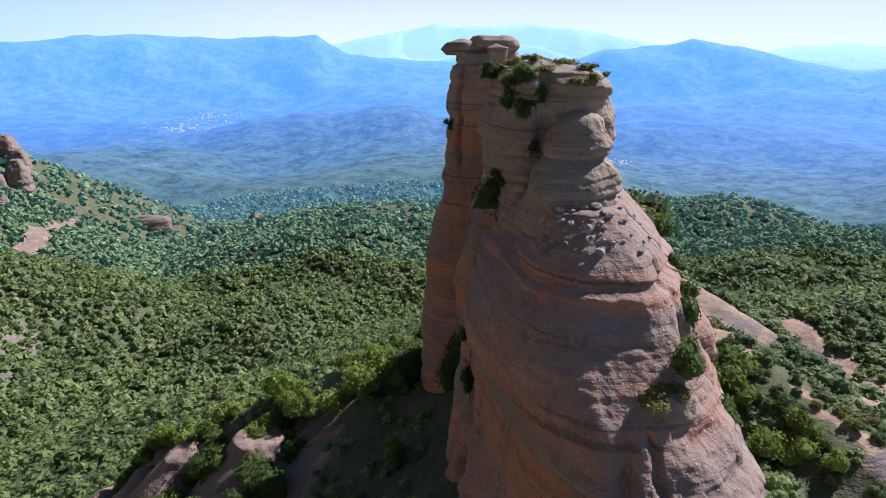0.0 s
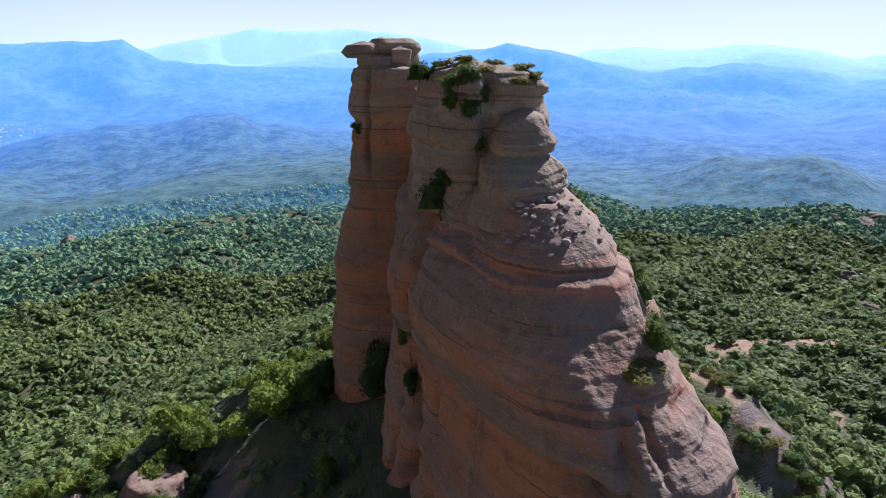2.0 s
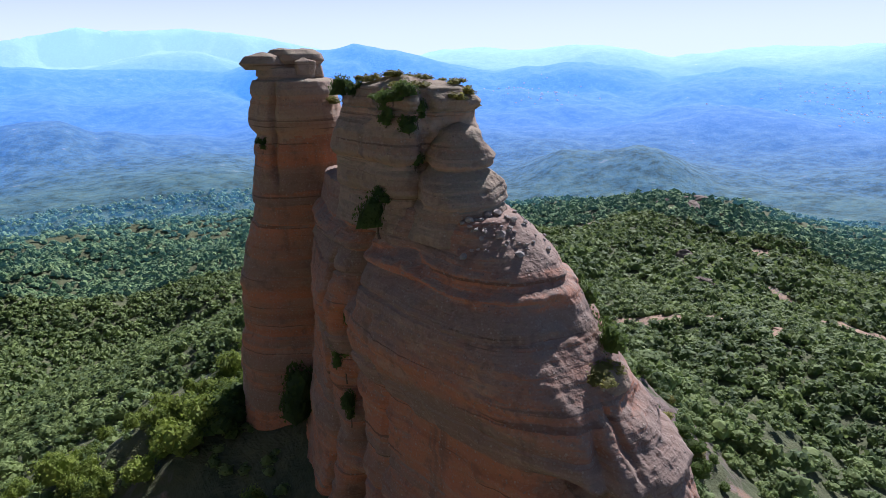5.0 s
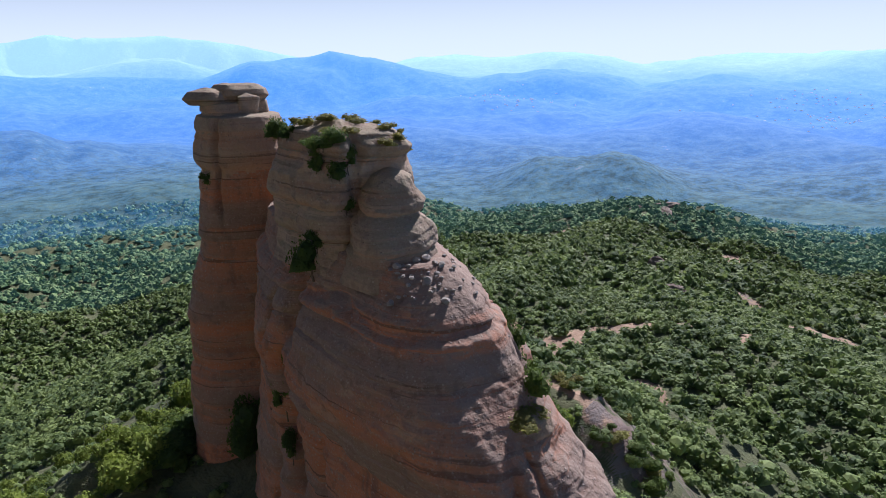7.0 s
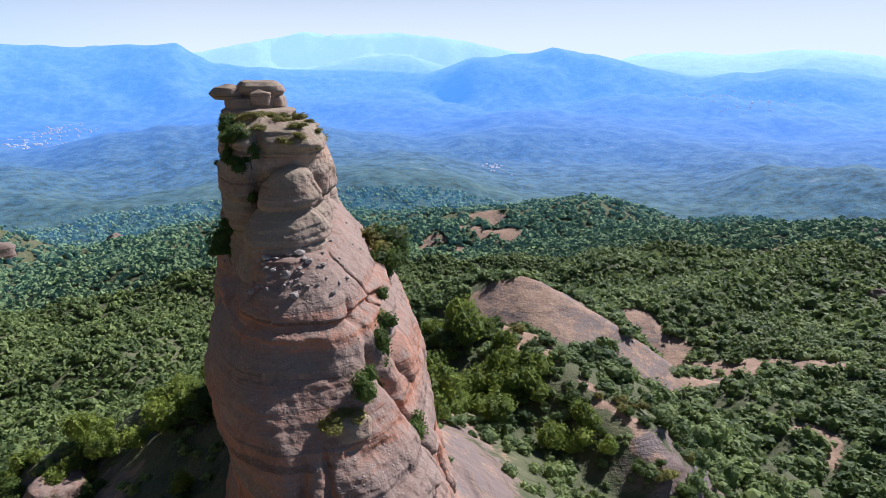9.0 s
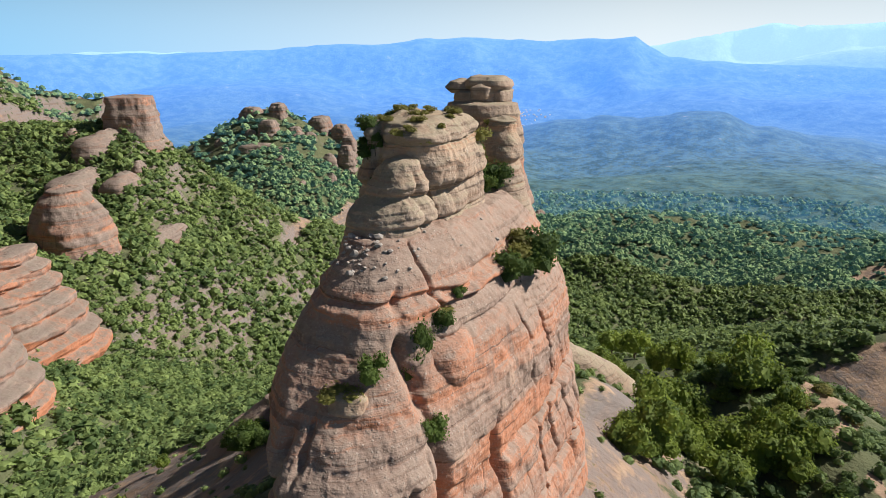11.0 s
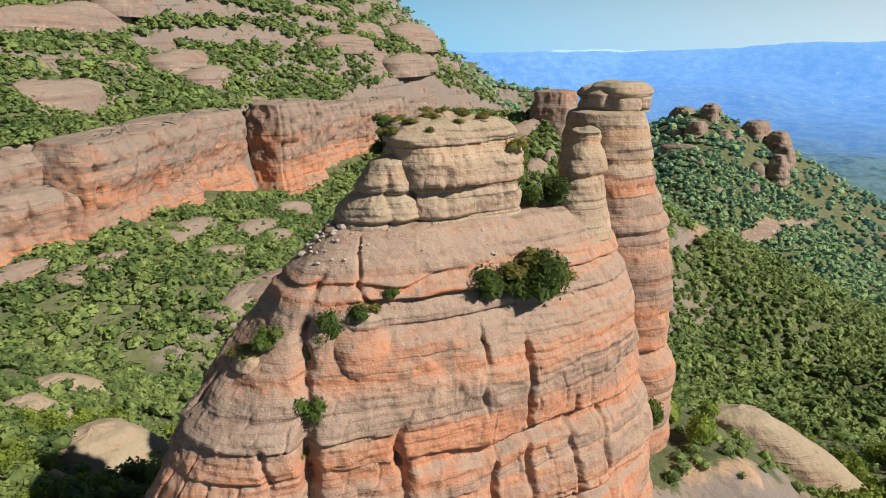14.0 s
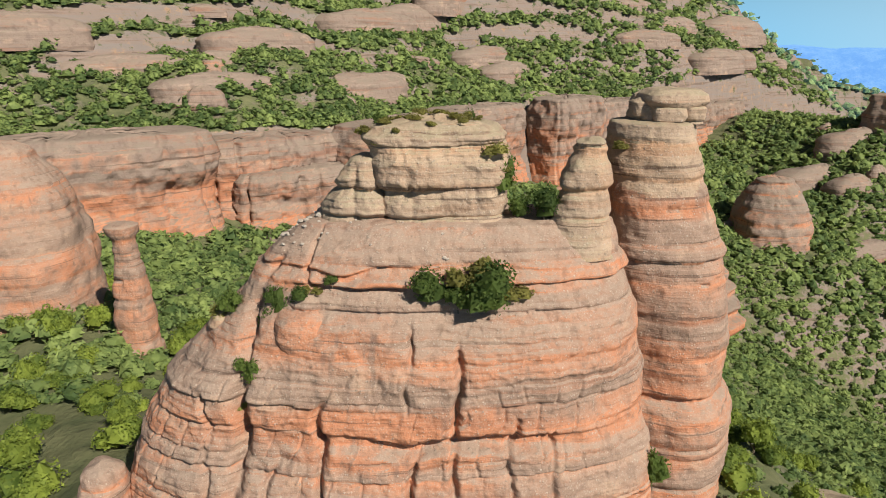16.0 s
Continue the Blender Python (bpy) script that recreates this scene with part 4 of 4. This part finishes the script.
# a dome of two rings and a tip, open below
RING = [2 * math.pi * k / 5 for k in range(5)]
CLUMP_V = np.array([(math.cos(a), math.sin(a), -0.45) for a in RING] + [(0.8 * math.cos(a + 0.63), 0.8 * math.sin(a + 0.63), 0.45) for a in RING] + [(0, 0, 0.95)])
CLUMP_F = np.array([f for k in range(5) for f in ((k, (k + 1) % 5, 5 + k), ((k + 1) % 5, 5 + (k + 1) % 5, 5 + k), (5 + k, 5 + (k + 1) % 5, 10))])


def crown(gen, leaves, leaf, lobes, core=True, flat=0.0):
    """Clumps of small leaf blades over dark cores, about one metre in radius, standing on z = 0."""
    verts, faces, count = [], [], 0
    mids = [np.array([gen.uniform(-0.5, 0.5), gen.uniform(-0.5, 0.5), gen.uniform(0.5, 1.1)]) for k in range(lobes)]
    rads = [gen.uniform(0.42, 0.68) for k in range(lobes)]
    if lobes == 1:
        mids, rads = [np.array([0, 0, 0.75])], [0.85]
    if core:
        for c, r in zip(mids, rads):
            verts.append(c + CLUMP_V * r * 0.9 * gen.uniform(0.72, 1.22, (11, 1)))
            faces.append(CLUMP_F + count)
            count += 11
    which = gen.integers(lobes, size=leaves)
    way = gen.normal(size=(leaves, 3))
    way[:, 2] = np.abs(way[:, 2]) * 1.1 - 0.35
    way /= np.linalg.norm(way, axis=1)[:, None]
    c = np.array(mids)[which] + way * (np.array(rads)[which] * gen.uniform(0.8, 1.18, leaves))[:, None]
    way = way * (1 - flat) + np.array([0, 0, 1.0]) * flat
    e1 = np.cross(way + 0.6 * gen.normal(size=(leaves, 3)), gen.normal(size=(leaves, 3)))
    e1 /= np.linalg.norm(e1, axis=1)[:, None]
    e2 = np.cross(e1, way + 0.5 * gen.normal(size=(leaves, 3)))
    e2 /= np.linalg.norm(e2, axis=1)[:, None]
    s = leaf * gen.uniform(0.6, 1.4, (leaves, 1))
    tri = np.stack([c - e1 * s * 0.6, c + e1 * s * 0.6, c + e2 * s * 1.1], 1).reshape(-1, 3)
    verts.append(tri)
    faces.append(np.arange(leaves * 3).reshape(-1, 3) + count)
    v = np.concatenate(verts)
    v[:, 2] = np.maximum(v[:, 2], 0.02)
    return v, np.concatenate(faces)


def trunk_mesh(gen, high):
    """A short leaning stem that forks in three, tapered."""
    verts, faces = [], []

    def limb(a, b, r0, r1):
        base = len(verts)
        for k in range(4):
            f = k / 3
            p = np.array(a) * (1 - f) + np.array(b) * f + gen.normal(size=3) * 0.02
            for s in range(6):
                verts.append(p + (r0 + (r1 - r0) * f) * np.array([math.cos(s * math.pi / 3), math.sin(s * math.pi / 3), 0]))
        for k in range(3):
            for s in range(6):
                faces.append((base + k * 6 + s, base + k * 6 + (s + 1) % 6, base + k * 6 + 6 + (s + 1) % 6, base + k * 6 + 6 + s))

    fork = (0.05, 0.03, high * 0.45)
    limb((0, 0, -0.3), fork, 0.07, 0.055)
    for ang in (0.3, 2.4, 4.5):
        limb(fork, (0.4 * math.cos(ang), 0.4 * math.sin(ang), high), 0.05, 0.015)
    return mesh_from("trunk", verts, faces, [BARK])


gen = np.random.default_rng(21)
PLANTS = {}
for kind, label, mat, leaves, leaf, lobes, n_of in (("tree", "round bushy green holm oak on the ridge", LEAF, 760, 0.105, 6, 4), ("bush", "dense dark green shrub rooted in rock", LEAF_DARK, 700, 0.1, 4, 3),
                                                    ("scrub", "dry yellowish grass and scrub tuft on rock", LEAF_DRY, 260, 0.16, 3, 2)):
    for k in range(n_of):
        ob = thing(kind, label, kind if kind != "scrub" else "shrub")
        v, f = crown(gen, leaves, leaf, lobes)
        part("crown", mesh_from("crown", v, f, [mat], smooth=False), ob)
        if kind != "scrub":
            part("trunk", trunk_mesh(gen, 0.7), ob)
        PLANTS.setdefault(kind, []).append(ob)
USED = set()


def plant(kind, x, y, z, r, tall=1.0, group=""):
    k = int(gen.integers(len(PLANTS[kind])))
    m = pose(x, y, z, gen.uniform(-6, 6), gen.uniform(-6, 6), gen.uniform(0, 360)) @ Matrix.Diagonal((r, r, r * tall, 1))
    first = PLANTS[kind][k]
    if (kind, k) in USED:
        ob = copy_thing(first, m)
    else:
        USED.add((kind, k))
        ob = first
        ob.matrix_basis = m
    if group:
        ob["group"] = group
    return ob


# on the tower and the pillar
def surface_of(ob):
    me = ob.data
    co = np.empty(len(me.vertices) * 3, np.float32)
    me.vertices.foreach_get("co", co)
    idx = np.empty(len(me.loops), np.int32)
    me.loops.foreach_get("vertex_index", idx)
    return BVHTree.FromPolygons(co.reshape(-1, 3).tolist(), idx.reshape(-1, 4).tolist())


SURFACES = [surface_of(c) for top in (tower, pillar) for c in top.children]


def onto_rock(x, y, z):
    found = [s.find_nearest(Vector((x, y, z))) for s in SURFACES]
    return min(found, key=lambda hit: hit[3])[0]


for x, y, z, r, tall in ((10.0, -8.7, 19.8, 1.5, 1.0), (10.3, -6.4, 19.4, 1.15, 1.0), (9.9, -3.8, 19.8, 1.35, 0.95), (4.2, -2.6, 24.3, 1.15, 1.0), (4.5, -0.8, 24.4, 1.0, 1.0), (3.6, -3.4, 26.4, 0.9, 1.3),
                         (9.4, -19.8, 18.2, 0.62, 1.5), (9.4, -19.6, 16.9, 0.62, 1.3), (9.8, -17.6, 18.8, 0.75, 1.2), (9.6, -19.6, 16.4, 0.5, 1.4), (11.2, -20.2, 13.2, 1.0, 1.1), (8.8, -22.9, 17.6, 0.85, 1.3), (-5.6, 5.4, 25.4, 0.55, 1.2), (6.8, 8.2, 4.6, 1.2, 1.6),
                         (-2.6, -9.6, 14.0, 0.6, 2.6), (-2.9, -9.3, 11.0, 0.7, 2.4), (-2.6, -9.8, 8.0, 0.6, 2.2), (-0.6, -12.0, 22.8, 0.8, 1.2), (-0.2, -12.6, 24.4, 0.6, 1.2), (1.2, -13.6, 28.6, 0.7, 1.0),
                         (-0.6, -11.5, 30.7, 0.6, 0.5), (-0.8, -12.5, 30.0, 0.55, 1.0), (-0.3, -13.2, 30.5, 0.55, 0.6), (-0.6, -12.9, 29.3, 0.5, 1.4), (0.6, -13.6, 30.9, 0.55, 0.8), (1.9, -14.0, 29.2, 0.5, 1.6), (-0.7, -8.5, 30.4, 0.5, 1.2), (-0.9, -6.8, 30.2, 0.5, 1.2), (-3.2, 3.2, 2.0, 1.5, 1.4), (10.2, -15.2, 20.6, 0.5, 0.8), (8.6, -21.6, 12.2, 0.35, 0.8), (1.6, -13.4, 26.6, 0.6, 1.3)):
    p = onto_rock(x, y, z)
    plant("bush", p.x, p.y, p.z - 0.1 * r, r, tall, "shrubs on the tower")
for x, y, z, r, tall in ((9.6, -5.2, 20.5, 1.3, 0.9), (9.3, -6.5, 21.0, 1.2, 0.8), (8.9, -4.6, 21.8, 1.2, 0.9), (9.0, -2.6, 20.2, 0.9, 0.7), (7.6, -24.2, 17.3, 0.9, 0.5), (7.2, -24.8, 17.3, 0.7, 0.5), (9.3, -16.9, 19.7, 0.8, 0.5),
                         (4.6, -13.6, 30.6, 0.5, 0.8), (5.2, -12.8, 30.2, 0.5, 0.9), (3.9, -14.0, 30.4, 0.5, 0.7), (5.6, -11.4, 30.6, 0.4, 0.8), (2.2, -12.6, 31.6, 0.5, 0.5), (3.4, -10.4, 31.7, 0.6, 0.5), (1.2, -10.2, 31.8, 0.55, 0.6), (2.0, -7.4, 31.8, 0.6, 0.6), (0.4, -8.6, 31.6, 0.5, 0.7), (3.9, -6.6, 31.4, 0.5, 0.7),
                         (4.6, -12.4, 31.2, 0.5, 0.6), (2.8, -5.6, 31.4, 0.45, 0.7), (1.0, -12.0, 31.4, 0.45, 0.7), (0.2, -6.6, 31.2, 0.5, 0.8), (4.9, -9.0, 31.4, 0.45, 0.6), (1.8, -9.0, 31.9, 0.6, 0.5),
                         (4.6, -4.4, 28.9, 0.8, 0.9), (4.4, -3.8, 27.6, 0.7, 1.0), (0.8, 4.6, 29.2, 0.7, 0.8), (9.9, -23.2, 11.8, 0.7, 0.6)):
    p = onto_rock(x, y, z)
    plant("scrub", p.x, p.y, p.z - 0.3 * r, r, tall, "scrub on the tower")


def clear_of_tower(x, y):
    u, w = x - 5, y + 11
    c, s = math.cos(radians(8)), math.sin(radians(8))
    a, b = u * c + w * s, -u * s + w * c
    return (a / 10.5) ** 2 + (b / 24) ** 2 > 1 and math.hypot(x + 1.5, y - 10) > 7


done = 0
tries = 0
while done < 85 and tries < 8000:
    tries += 1
    x, y = gen.uniform(-72, 80), gen.uniform(-60, 72)
    if not clear_of_tower(x, y) or math.hypot(x, y) > 78:
        continue
    if (y < -20 and x > -8) or (x > 4 and y < 7 and x < 60 - abs(y)):
        continue
    d, _, s = to_path(np.array([x]), np.array([y]), CREST_W)
    d_e, _, s_e = to_path(np.array([x]), np.array([y]), CREST_E)
    if d_e[0] < 4 or (s_e[0] > 0 and d_e[0] < 34):
        continue
    if s[0] < 0 and d[0] > 4.5 and x < -5 and y > -25 and gen.uniform() < 0.85:
        continue
    lump = float(vnoise(np.array([x / 9, y / 9, 1.7]), 30))
    if lump < (0.1 if x > 12 and y < 16 else -0.35):
        continue
    plant("tree", x, y, float(land(x, y)) - 0.1, gen.uniform(1.2, 2.4) * (0.62 if x < -5 else 1.0), gen.uniform(0.75, 1.2), "ridge trees")
    done += 1


for k in range(90):
    x, y = gen.uniform(-72, 10), gen.uniform(-96, -40)
    if vnoise(np.array([x / 11, y / 11, 4.1]), 30) > -0.45 and math.hypot(x + 47, y + 44) > 9 and math.hypot(x + 66, y + 58) > 8:
        plant("tree", x, y, float(land(x, y)) - 0.1, gen.uniform(1.2, 2.5), gen.uniform(0.75, 1.2), "ridge trees")
for k in range(150):
    x, y = gen.uniform(-40, -1), gen.uniform(-6, 15)
    d, _, s = to_path(np.array([x]), np.array([y]), CREST_W)
    if s[0] < 0 and d[0] < 16 and clear_of_tower(x, y) and vnoise(np.array([x / 5, y / 5, 2.2]), 30) > -0.1:
        plant("bush", x, y, float(land(x, y)) - 0.2, gen.uniform(0.8, 1.7), gen.uniform(0.7, 1.1), "shrubs of the shaded flank")
for k in range(58):
    x, y = gen.uniform(11, 37), gen.uniform(12, 50)
    d, _, s = to_path(np.array([x]), np.array([y]), CREST_E)
    if s[0] < 0 and d[0] > 4 and clear_of_tower(x - 3, y):
        plant("tree", x, y, float(land(x, y)) - 0.1, gen.uniform(1.2, 2.3), gen.uniform(0.8, 1.2), "ridge trees")
for k in range(75):
    x = gen.uniform(-54, -7)
    y = float(np.interp(x, [q[0] for q in CREST_W], [q[1] for q in CREST_W])) + gen.normal() * 3.4 - 1.6
    if clear_of_tower(x, y):
        plant("tree", x, y, float(land(x, y)) - 0.1, gen.uniform(0.7, 1.5), gen.uniform(0.75, 1.15), "ridge trees")
for k in range(8):
    x, y = gen.uniform(-15, -6), gen.uniform(9, 20)
    if clear_of_tower(x, y):
        plant("tree", x, y, float(land(x, y)) - 0.1, gen.uniform(0.9, 1.8), gen.uniform(0.8, 1.25), "ridge trees")


for k in range(44):
    f = gen.uniform(0.12, 0.9) * (len(CREST_E) - 1)
    x, y = (float(np.interp(f, range(len(CREST_E)), [q[i] for q in CREST_E])) + gen.normal() * 2.4 for i in range(2))
    plant("scrub" if k % 3 == 0 else "bush", x, y, float(land(x, y)) - 0.15, gen.uniform(0.6, 1.3), gen.uniform(0.5, 0.9), "shrubs of the rocky crest")


def forest(name, label, shapes, spots, sizes, mat):
    """One joined wood: copies of a few crowns, each turned and scaled."""
    vs, fs, count = [], [], 0
    pick = gen.integers(len(shapes), size=len(spots))
    for k, (v, f) in enumerate(shapes):
        mine = spots[pick == k]
        s = sizes[pick == k]
        a = gen.uniform(0, 2 * np.pi, len(mine))
        c, n = np.cos(a)[:, None], np.sin(a)[:, None]
        tall = s * gen.uniform(0.55, 0.95, len(mine))
        x = (v[None, :, 0] * c - v[None, :, 1] * n) * s[:, None] + mine[:, 0:1]
        y = (v[None, :, 0] * n + v[None, :, 1] * c) * s[:, None] + mine[:, 1:2]
        z = v[None, :, 2] * tall[:, None] + mine[:, 2:3]
        vs.append(np.stack([x, y, z], -1).reshape(-1, 3))
        fs.append((f[None] + (np.arange(len(mine)) * len(v))[:, None, None] + count).reshape(-1, 3))
        count += len(mine) * len(v)
    ob = new(name, mesh_from(name, np.concatenate(vs), np.concatenate(fs), [mat], smooth=False))
    return tagged(ob, label, "forest", kind="stuff")


def wood_spots(r0, r1, gap, az0=-70, az1=140):
    """Scattered places in the seen sector, kept off bare soil, steep rock and outcrops."""
    n = int((r1 * r1 - r0 * r0) * math.pi * (az1 - az0) / 360 / gap**2)
    r = np.sqrt(gen.uniform(r0 * r0, r1 * r1, n))
    a = np.radians(gen.uniform(az0, az1, n))
    x, y = r * -np.sin(a), r * np.cos(a)
    ok = bare_ground(x, y) < 0.42 + 0.25 * gen.uniform(size=n) ** 2
    for ox, oy, size in ROCK_SPOTS:
        ok &= np.hypot(x - ox, y - oy) > size * 0.36
    d, _, side = to_path(x, y, CLIFF)
    ok &= (d > 15) | (side < 0) & (d > 10)
    x, y = x[ok], y[ok]
    return np.stack([x, y, whole_land(x, y) - 0.3], -1)


shapes = [crown(gen, 24, 0.32, 1) for k in range(4)]
n = 5200
r, a = np.sqrt(gen.uniform(0, 110**2, n)), np.radians(gen.uniform(-70, 140, n))
x, y = 3 - r * np.sin(a), -6 + r * np.cos(a)
keep = (np.array([clear_of_tower(*q) for q in zip(x, y)])) & (vnoise(np.stack([x / 6, y / 6, 0 * x], -1), 31) > -0.65) & ((bare_ground(x, y) < 0.55) | (gen.uniform(size=n) < 0.12))
spots = np.stack([x, y, land(x, y) - 0.15], -1)[keep]
forest("undergrowth", "low green and dry scrub on the ridge", shapes, spots, gen.uniform(0.35, 1.0, len(spots)), CANOPY)
n = 900
x, y = gen.uniform(12, 62, n), gen.uniform(-12, 66, n)
d_e, _, s_e = to_path(x, y, CREST_E)
keep = np.array([clear_of_tower(*q) for q in zip(x, y)]) & ((y > 12) | (x > 27)) & ((d_e > 2.2) | (gen.uniform(size=n) < 0.3)) & (vnoise(np.stack([x / 7, y / 7, 0 * x], -1), 37) > -0.25)
spots = np.stack([x, y, land(x, y) - 0.2], -1)[keep]
forest("slope_scrub", "bright and dull green shrubs crowding the slope", [crown(gen, 90, 0.16, 3, flat=0.4) for k in range(6)], spots, gen.uniform(0.7, 1.8, len(spots)), CANOPY)
shapes = [crown(gen, 20, 0.42, 1, flat=0.8) for k in range(8)]
spots = wood_spots(36, 330, 3.5, -88, 165)
d_e, _, s_e = to_path(spots[:, 0], spots[:, 1], CREST_E)
spots = spots[(np.hypot(spots[:, 0], spots[:, 1]) > np.where((spots[:, 1] < -30) & (spots[:, 0] < 8), 42, 76)) | ((s_e > 0) & (d_e > 8) & (spots[:, 0] > 26))]
close = np.hypot(spots[:, 0] - 10, spots[:, 1]) < 140
forest("close_forest", "green holm oak and scrub wood below the tower", [crown(gen, 64, 0.2, 3, flat=0.5) for k in range(6)], spots[close], 1.4 + 1.7 * gen.uniform(size=close.sum()) ** 1.4, CANOPY)
spots = spots[~close]
forest("near_forest", "green holm oak and pine wood on the slopes", shapes, spots, 1.7 + 2.1 * gen.uniform(size=len(spots)) ** 1.5, CANOPY)
spots = wood_spots(190, 560, 4.6, 52, 128)
forest("mountain_scrub", "low evergreen scrub between the slabs of the mountain", [crown(gen, 6, 0.7, 1, flat=0.8) for k in range(5)], spots, 1.0 + 1.4 * gen.uniform(size=len(spots)), CANOPY)
shapes = [crown(gen, 7, 0.62, 1, flat=0.8) for k in range(6)]
spots = wood_spots(330, 600, 4.5)
forest("valley_forest", "dense green wood in the valley", shapes, spots, 2.4 + 2.3 * gen.uniform(size=len(spots)) ** 1.4, CANOPY)
shapes = [crown(gen, 4, 0.75, 1, flat=0.8) for k in range(6)]
spots = wood_spots(600, 800, 5.4)
near_by = (spots[:, 0] < -200) & (spots[:, 1] < 330)
forest("mountain_forest", "green wood and scrub high on the mountainside", shapes, spots[near_by], 2.4 + 2.4 * gen.uniform(size=near_by.sum()), CANOPY)
spots = spots[~near_by]
# from here outward the trees carry haze painted as a faint glow
forest("hillside_forest", "green wood with clearings on the middle hills", shapes, spots, 2.6 + 2.6 * gen.uniform(size=len(spots)), HAZED_TREES)
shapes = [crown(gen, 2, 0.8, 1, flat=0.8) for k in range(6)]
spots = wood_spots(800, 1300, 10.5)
forest("far_forest", "dense green wood on the far slopes, blued by painted haze", shapes, spots, 3.6 + 3.0 * gen.uniform(size=len(spots)), HAZED_TREES)

# ---- stones on the shelf ----
pale_m, pn, pl, pb = material("pale_stone", 0.9)
pl.new(add_mix(pn, pl, add_noise(pn, pl, None, 3.0), (0.25, 0.21, 0.18), (0.42, 0.38, 0.33)), pb.inputs["Base Color"])
stone_shapes = []
for k in range(4):
    v = ICO_V * gen.uniform(0.7, 1.25, (12, 1)) * np.array([1, 0.8, 0.6])
    stone_shapes.append(mesh_from("stone", v, ICO_F, [pale_m], smooth=False))
tree_of_rock = SURFACES[0]
for k in range(90):
    x, y = gen.normal(4.6, 1.3), gen.normal(-18.6, 0.9)
    if k > 55:
        x, y = gen.uniform(3, 8.5), gen.uniform(-21, -3)
    place, normal, _, _ = tree_of_rock.ray_cast(Vector((x, y, 40)), Vector((0, 0, -1)))
    if place is None or place.z > 25.5:
        continue
    s = gen.uniform(0.07, 0.2) if k > 8 else gen.uniform(0.2, 0.36)
    ob = tagged(new("stone", stone_shapes[k % 4]), "loose grey stone lying on the rock shelf", "stone", "stones on the shelf")
    ob.matrix_world = Matrix.Translation(place + Vector((0, 0, s * 0.3))) @ pose(0, 0, 0, 0, 0, gen.uniform(0, 360)) @ Matrix.Scale(s, 4)


# ---- far houses ----
house_m, hn, hl, hb = material("hazed_plaster", 0.9)
hgeo = hn.new("ShaderNodeNewGeometry")
hl.new(add_mix(hn, hl, hgeo.outputs["Random Per Island"], (0.5, 0.5, 0.52), (0.4, 0.3, 0.27)), hb.inputs["Base Color"])
# painted distance haze: pale blue emission that also lifts the unlit walls
hb.inputs["Emission Color"].default_value = (0.3, 0.42, 0.6, 1)
hb.inputs["Emission Strength"].default_value = 0.4
vs, fs = [], []
for az, r0, wide, deep, count in ((26.5, 2950, 2.4, 70, 60), (28.6, 2500, 2.2, 60, 40), (12, 2500, 1.0, 50, 12), (-9.5, 1900, 1.6, 50, 22), (-29, 3300, 4.0, 130, 50), (-53, 3300, 5.0, 200, 90), (-46, 3000, 2.5, 100, 24), (34, 2800, 1.0, 40, 10)):
    for k in range(count):
        a, r = radians(az + gen.normal() * wide * 0.5), r0 + gen.normal() * deep
        x, y = -math.sin(a) * r, math.cos(a) * r
        z = float(far_land(np.array([x]), np.array([y]))[0])
        w, d, h = gen.uniform(2, 4.5), gen.uniform(2, 4), gen.uniform(2, 3.5)
        base = len(vs)
        for dx, dy, dz in ((-w, -d, -4), (w, -d, -4), (w, d, -4), (-w, d, -4), (-w, -d, h), (w, -d, h), (w, d, h), (-w, d, h)):
            vs.append((x + dx, y + dy, z + dz))
        vs.extend(((x - w, y, z + h * 1.4), (x + w, y, z + h * 1.4)))
        for f in ((0, 1, 5, 4), (1, 2, 6, 5), (2, 3, 7, 6), (3, 0, 4, 7), (4, 5, 9, 8), (6, 7, 8, 9)):
            fs.append(tuple(base + i for i in f))
village = new("far_village", mesh_from("far_village", vs, fs, [house_m], smooth=False))
tagged(village, "pale houses of villages scattered in the far valley", "village", kind="stuff")
